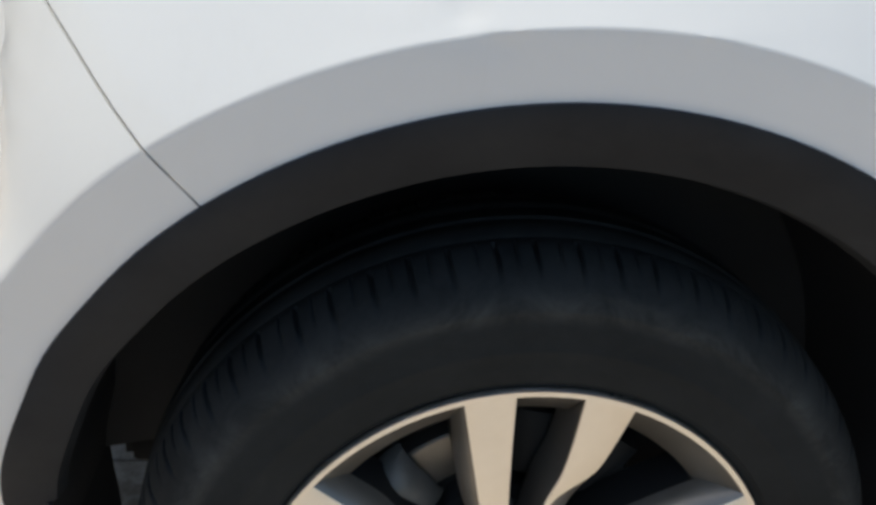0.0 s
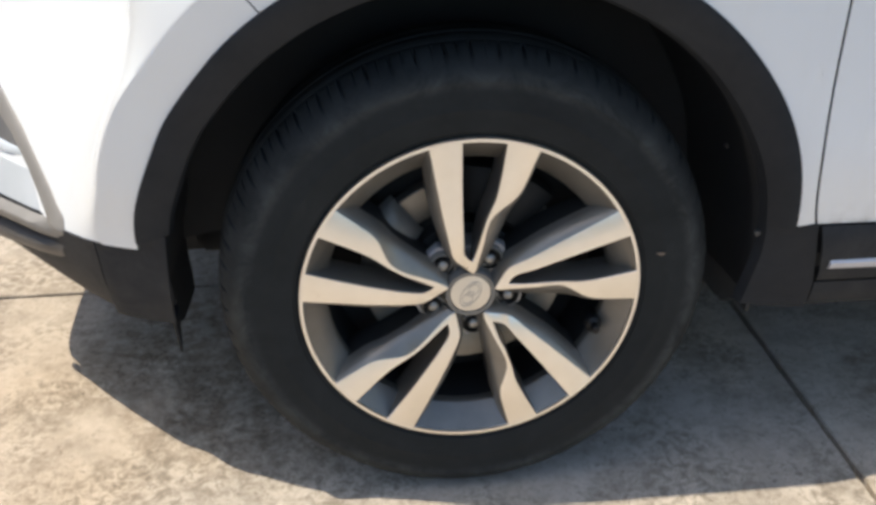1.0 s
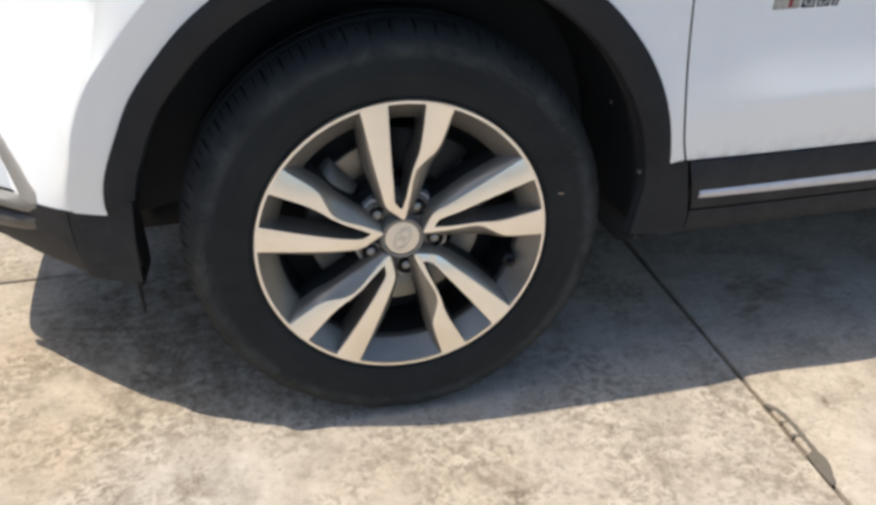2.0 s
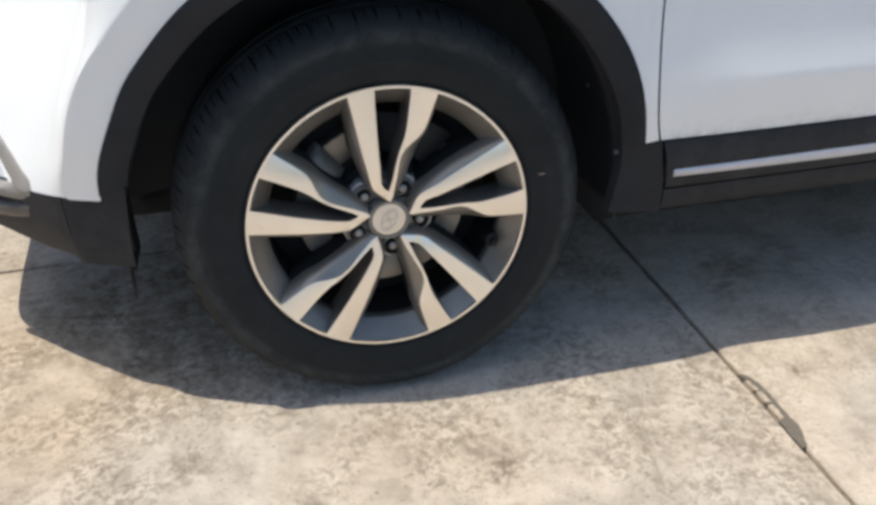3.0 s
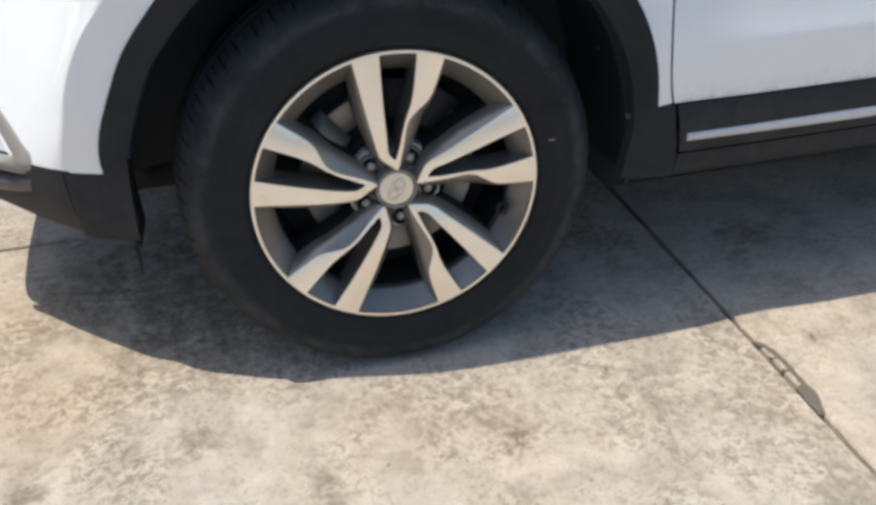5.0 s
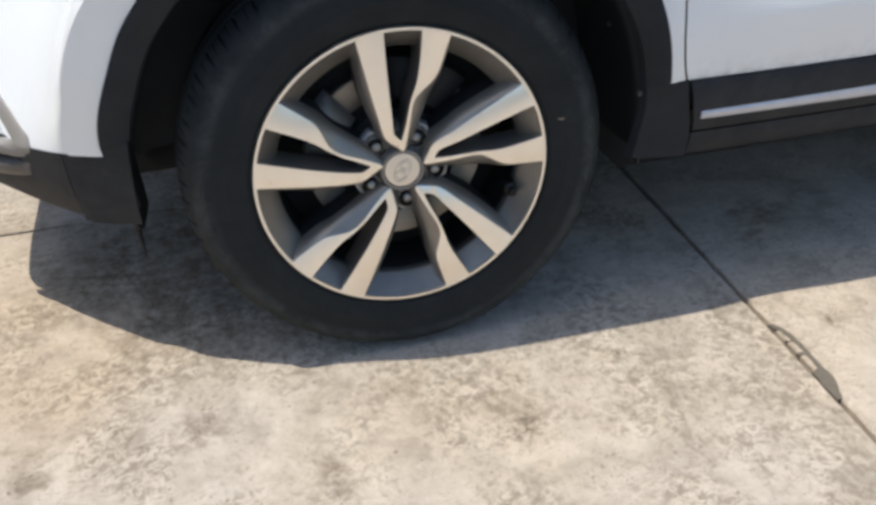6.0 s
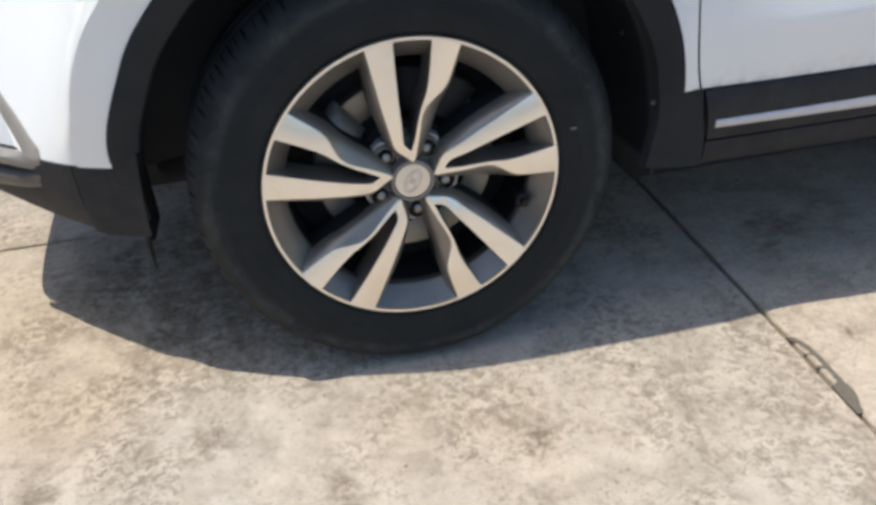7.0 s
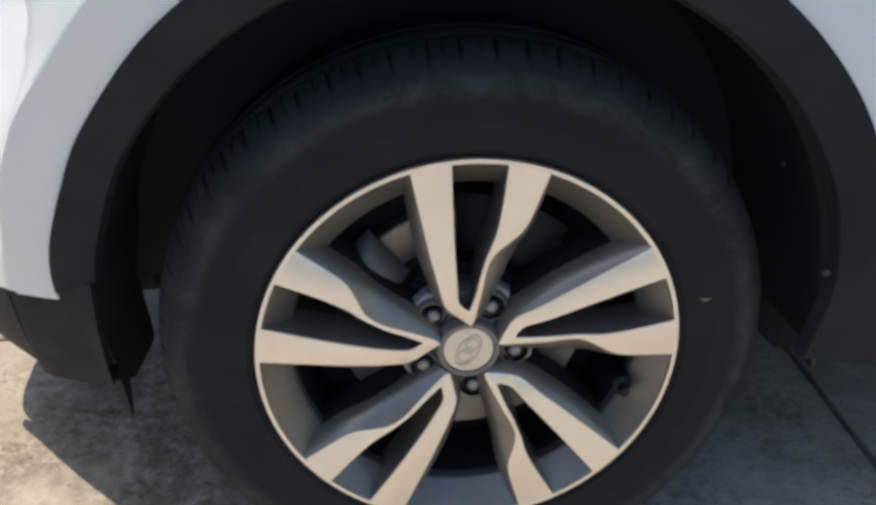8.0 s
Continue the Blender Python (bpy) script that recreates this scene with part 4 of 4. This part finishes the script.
def make_wheel():
    rim = make_rim()

    def turn(p, k):
        a = radians(V_PHASE - 90 + 72 * k)
        x, z = p[0] / 1000, p[1] / 1000
        return x * math.cos(a) - z * math.sin(a), HUB_Z + x * math.sin(a) + z * math.cos(a)

    def strip(bm, a, b, k, ya, yb, flipn=False):
        n = min(len(a), len(b))
        va = [bm.verts.new((turn(p, k)[0], ya(*turn(p, k)), turn(p, k)[1])) for p in a[:n]]
        vb = [bm.verts.new((turn(p, k)[0], yb(*turn(p, k)), turn(p, k)[1])) for p in b[:n]]
        for i in range(n - 1):
            bm.faces.new((va[i], va[i + 1], vb[i + 1], vb[i]))

    def resample(pts, n):
        c = spline(pts, 14)
        d = np.r_[0, np.cumsum(np.hypot(*np.diff(c, axis=0).T))]
        t = np.linspace(0, d[-1], n)
        return [(float(np.interp(v, d, c[:, 0])), float(np.interp(v, d, c[:, 1]))) for v in t]

    N = 22
    tip = (-2.6, 55)
    lo, li = resample(LOUT, N), resample(LIN, N)
    ri, ro = resample(RIN + [tip], N), resample(ROUT + [(0.3, 35.8)], N)
    ls, rs = resample(LSHO, N), resample(RSHO, N)
    taper = lambda z: smooth_step(60, 120, z)
    lo, ro = [(x + 2.2 * taper(z), z) for x, z in lo], [(x - 2.2 * taper(z), z) for x, z in ro]
    ri = [(x + 1.8 * taper(z), z) for x, z in ri]
    inward = lambda pts, dx: [(x + dx * min(1, (z - 50) / 60 if z > 50 else 0), z) for x, z in pts]
    for k in range(5):
        bm = bmesh.new()
        strip(bm, lo, li, k, face_y, face_y)
        strip(bm, ri, ro, k, face_y, face_y)
        for edge_line, away, least, drop in ((lo, ls, 0.04, 0.0003), (ro, rs, 0.04, 0.0003), (li, inward(li, 40), 0.0, 0.0013), (ri, inward(ri, -40), 0.0, 0.0013)):
            cut = []
            for (x0, z0), (x1, z1) in zip(edge_line, away):
                d = max(1e-6, math.hypot(x1 - x0, z1 - z0))
                u = least or min(0.8, d) / d
                cut.append((x0 + (x1 - x0) * u, z0 + (z1 - z0) * u))
            strip(bm, edge_line, cut, k, face_y, lambda x, z: face_y(x, z) + drop)
        bmesh.ops.remove_doubles(bm, verts=bm.verts, dist=0.0003)
        part("spoke", bm, MACHINED, rim, "machined double-spoke face")
        bm = bmesh.new()
        edge = lambda x, z: face_y(x, z)
        back = lambda x, z: 0.056
        walls = []
        # a rounded flank: it falls away slowly at first, then steeply
        for line, outer in ((lo, ls), (ro, rs)):
            prev, fall = line, 0.0
            for share, down in ((0.25, 0.0032), (0.50, 0.0085), (0.74, 0.0140), (0.90, 0.0215), (0.97, 0.031)):
                nxt = [(x0 + (x1 - x0) * share, z0 + (z1 - z0) * share) for (x0, z0), (x1, z1) in zip(line, outer)]
                strip(bm, prev, nxt, k, lambda x, z, d=fall: face_y(x, z) + d, lambda x, z, d=down: face_y(x, z) + d)
                prev, fall = nxt, down
            walls.append((prev, fall))
        strip(bm, li, inward(li, 2.5), k, edge, back)
        strip(bm, ri, inward(ri, -2.0), k, edge, back)
        bmesh.ops.remove_doubles(bm, verts=bm.verts, dist=0.00005)
        part("spoke_flank", bm, GREY_ALLOY, rim, "dark grey painted spoke flanks")
        # the backs share the flanks' grey; near-black puts their shade into colour
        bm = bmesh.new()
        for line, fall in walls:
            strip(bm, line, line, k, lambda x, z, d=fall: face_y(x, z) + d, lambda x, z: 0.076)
        part("spoke_back", bm, BARREL, rim, "grey spoke back, painted near-black for its shade")
    # hub: a low dome between the spokes, with a bore for each nut
    bm = bmesh.new()
    prof = [(0.0300, 0.0240), (0.0305, 0.0150), (0.0355, 0.0148), (0.0375, 0.0200), (0.0400, 0.0320), (0.066, 0.0350), (0.072, 0.044), (0.072, 0.07)]
    lathe_into(bm, prof, 80, HUB_Z)
    part("hub", bm, HUB_PAINT, rim, "dark grey painted hub")
    # painted outer well and inner barrel
    bm = bmesh.new()
    lathe_into(bm, [(0.2362, 0.0012), (0.2340, 0.0035), (0.2200, 0.0165), (0.2060, 0.0300), (0.2040, 0.0330), (0.2040, 0.0460)], 160, HUB_Z)
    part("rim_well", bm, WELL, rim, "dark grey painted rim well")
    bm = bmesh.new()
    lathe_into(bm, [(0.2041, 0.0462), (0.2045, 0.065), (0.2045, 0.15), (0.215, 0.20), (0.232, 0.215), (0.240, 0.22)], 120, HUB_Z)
    part("barrel", bm, BARREL, rim, "near-black inner barrel")
    # nuts
    for k in range(5):
        a = radians(NUT_PHASE + 72 * k)
        cx, cz = 0.05715 * math.cos(a), HUB_Z + 0.05715 * math.sin(a)
        bm = bmesh.new()
        def ring(prof, n, flat=False):
            def f(i, j):
                t = 2 * math.pi * i / n
                r, y = prof[j]
                return (cx + r * math.cos(t), y, cz + r * math.sin(t))
            return grid_into(bm, f, n, len(prof) - 1, True)
        ring([(0.0158, 0.0262), (0.0150, 0.0335), (0.0120, 0.0340), (0.0110, 0.0290), (0.0102, 0.0265), (0.0078, 0.0255)], 30)
        part("wheel_nut", bm, NUT, rim, "dark steel wheel nut")
        bm = bmesh.new()
        ring([(0.0215, 0.040), (0.0190, 0.0300), (0.0172, 0.0262), (0.0160, 0.0260), (0.0155, 0.0290)], 30)
        part("nut_socket", bm, HUB_PAINT, rim)
        bm = bmesh.new()
        ring([(0.0080, 0.0285), (0.0078, 0.0262), (0.0060, 0.0240), (0.0028, 0.0228), (0.0001, 0.0225)], 20)
        part("nut_tip", bm, NUT_TIP, rim, "dull steel nut tip")
        # the boss that carries the nut, square towards the rim
        bm = bmesh.new()
        ca, sa = math.cos(a), math.sin(a)
        rings = []
        for grow, y in ((-0.0015, 0.0352), (0.0, 0.0372), (0.0012, 0.050)):
            rim_line = [(0.046, -0.0185), (0.076, -0.0165), (0.081, -0.0120), (0.081, 0.0120), (0.076, 0.0165), (0.046, 0.0185)]
            pts = [(u + grow * (1 if u > 0.06 else 0), v * (1 + grow / 0.018)) for u, v in rim_line]
            rings.append([bm.verts.new((u * ca - v * sa, y, HUB_Z + u * sa + v * ca)) for u, v in pts])
        bm.faces.new(rings[0])
        for ra, rb in zip(rings, rings[1:]):
            for q in range(6):
                bm.faces.new((ra[q], ra[(q + 1) % 6], rb[(q + 1) % 6], rb[q]))
        # paler than the hub, standing in for sky gleam on the upper bosses
        part("nut_boss", bm, SATIN_GREY, rim)
    # centre cap with an oval mark
    bm = bmesh.new()
    lathe_into(bm, [(0.0303, 0.024), (0.0301, 0.0182), (0.0288, 0.0168), (0.020, 0.0159), (0.0001, 0.0155)], 64, HUB_Z)
    part("centre_cap", bm, CAP, rim, "silver grey centre cap with an embossed oval emblem")
    ca, sa = math.cos(radians(58)), math.sin(radians(58))
    for off, sx, sz, w in ((0.0, 0.0225, 0.0128, 0.0016), (0.0085, 0.0090, 0.0080, 0.0015), (-0.0085, 0.0090, 0.0080, 0.0015), (0.0, 0.0050, 0.0050, 0.0015)):
        bm = bmesh.new()

        def f(i, j):
            t = 2 * math.pi * i / 40
            k = 1 if j in (0, 1) else 0
            y = 0.0150 if j in (1, 2) else 0.0166
            ex, ez = off + (sx - w * (1 - k)) * math.cos(t), (sz - w * (1 - k)) * math.sin(t)
            return (ex * ca - ez * sa, y, HUB_Z + ex * sa + ez * ca)
        grid_into(bm, f, 40, 3, True)
        part("cap_emblem", bm, CAP_MARK, rim)
    # brake
    bm = bmesh.new()
    lathe_into(bm, [(0.107, 0.100), (0.107, 0.0815), (0.109, 0.080), (0.151, 0.080), (0.153, 0.082), (0.153, 0.104)], 96, HUB_Z)
    part("brake_disc", bm, DISC, rim, "worn steel brake disc")
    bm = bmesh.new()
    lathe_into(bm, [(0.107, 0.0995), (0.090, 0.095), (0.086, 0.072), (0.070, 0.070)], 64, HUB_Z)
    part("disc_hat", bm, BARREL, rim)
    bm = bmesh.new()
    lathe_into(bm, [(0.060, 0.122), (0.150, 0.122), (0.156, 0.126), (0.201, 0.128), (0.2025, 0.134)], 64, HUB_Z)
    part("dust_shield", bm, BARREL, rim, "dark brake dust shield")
    bm = bmesh.new()
    def cal(i, j):
        a = radians(129 + 31 * i / 14)
        pr = [(0.096, 0.085), (0.098, 0.068), (0.110, 0.058), (0.142, 0.050), (0.154, 0.053), (0.163, 0.063), (0.167, 0.085)]
        r, y = pr[j]
        e = 1 - 0.7 * abs(2 * i / 14 - 1) ** 4
        return (r * math.cos(a), 0.085 - (0.085 - y) * e, HUB_Z + r * math.sin(a))
    grid_into(bm, cal, 14, 6)
    part("brake_bracket", bm, CASTING, rim, "grey cast brake bracket", solid=0.002)
    bm = bmesh.new()

    def body(i, j):
        a = radians(42 + 50 * i / 16)
        r, y = [(0.100, 0.112), (0.098, 0.078), (0.106, 0.066), (0.150, 0.062), (0.172, 0.070), (0.178, 0.112)][j]
        e = 1 - 0.3 * abs(2 * i / 16 - 1) ** 4
        return (r * math.cos(a), 0.112 - (0.112 - y) * e, HUB_Z + r * math.sin(a))
    grid_into(bm, body, 16, 5)
    part("brake_caliper", bm, BARREL, rim, "dirty black brake caliper", solid=0.002)
    # valve stem
    bm = bmesh.new()
    a = radians(-20.5)
    vx, vz = 0.199 * math.cos(a), HUB_Z + 0.199 * math.sin(a)
    def stem(i, j):
        t = 2 * math.pi * i / 20
        r, y = [(0.0128, 0.050), (0.0128, 0.026), (0.0112, 0.020), (0.0075, 0.0175), (0.0062, 0.0165), (0.0058, 0.0060), (0.0045, 0.0048), (0.0001, 0.0046)][j]
        return (vx + r * math.cos(t), y, vz + r * 1.15 * math.sin(t))
    grid_into(bm, stem, 20, 7, True)
    part("valve_stem", bm, NUT, rim, "black rubber valve stem")
    return rim


def make_tyre(rim):
    bm = bmesh.new()
    side = [(0.2400, 0.014), (0.2420, 0.0075), (0.2455, 0.0040), (0.2500, 0.0020), (0.2512, -0.0010), (0.2570, -0.0040), (0.2680, -0.0085), (0.2790, -0.0110), (0.2800, -0.0118), (0.2830, -0.0118), (0.2840, -0.0112),
            (0.2950, -0.0115), (0.3060, -0.0095), (0.3140, -0.0070), (0.3150, -0.0078), (0.3175, -0.0070), (0.3230, -0.0030), (0.3300, 0.0020), (0.3370, 0.0085), (0.3430, 0.0160), (0.3480, 0.0250), (0.3515, 0.0350)]
    tread = [(0.3535, 0.0440), (0.3545, 0.0500), (0.3538, 0.0520), (0.3538, 0.0590), (0.3555, 0.0610), (0.3570, 0.0780), (0.3572, 0.0840), (0.3560, 0.0860), (0.3560, 0.0940), (0.3580, 0.0960), (0.3585, 0.1045), (0.3580, 0.1130)]
    side = [(r, y * 0.4 if y < 0 else y) for r, y in side]
    half = side + tread
    far = [(r, 0.209 - y) for r, y in reversed(half)]
    prof = half + far
    blocks, per = 64, 18
    n = blocks * per
    first, last = 18, len(side) + 2

    def wob(i, j, r, y):
        jj = j if j < len(half) else len(prof) - 1 - j
        if first < jj < last:
            # a broad slot at each block's edge and a thin sipe in its middle
            p = i % per - (0, 1, 0, 2, 1)[i // per % 5]
            if p in (0, 1):
                r -= 0.0060 * min(1.0, 0.25 + 0.25 * (jj - first))
            elif p == 9 and jj > first + 1:
                r -= 0.0022
        return r, y
    lathe_into(bm, prof, n, HUB_Z, wob)
    for v in bm.verts:
        # the tyre stands flat on the ground and bulges a little above it
        if v.co.z < 0.0005:
            v.co.z = 0.0005
        k = smooth_step(0.075, 0.015, v.co.z)
        if v.co.y < 0.06:
            v.co.y -= 0.004 * k * smooth_step(0.05, 0.0, v.co.y)
    tyre = part("tyre", bm, RUBBER, rim, "worn dusty black rubber tyre")
    return tyre


wheel = make_wheel()
make_tyre(wheel)
copy_thing(wheel, pose(2.67, 0, 0))
copy_thing(wheel, pose(0, 2 * MID, 0, 0, 0, 180))
copy_thing(wheel, pose(2.67, 2 * MID, 0, 0, 0, 180))

# a dried fleck of mud on the near front tyre
bm = bmesh.new()
fleck = [(0.0048 * math.cos(a) * (1 + 0.3 * math.sin(3 * a)), 0.0021 * math.sin(a) * (1 + 0.25 * math.cos(2 * a))) for a in np.linspace(0, 2 * math.pi, 14, endpoint=False)]
prism_into(bm, [(0.2665 + u, 0.4110 + v) for u, v in fleck], -0.0058, -0.0030, [(0.2665 + u * 1.2, 0.4110 + v * 1.2) for u, v in fleck])
part("mud_fleck", bm, simple("dried_mud", (0.20, 0.15, 0.105), (0.28, 0.22, 0.16), 0.9, 200), wheel, "dried brown mud on the tyre wall")
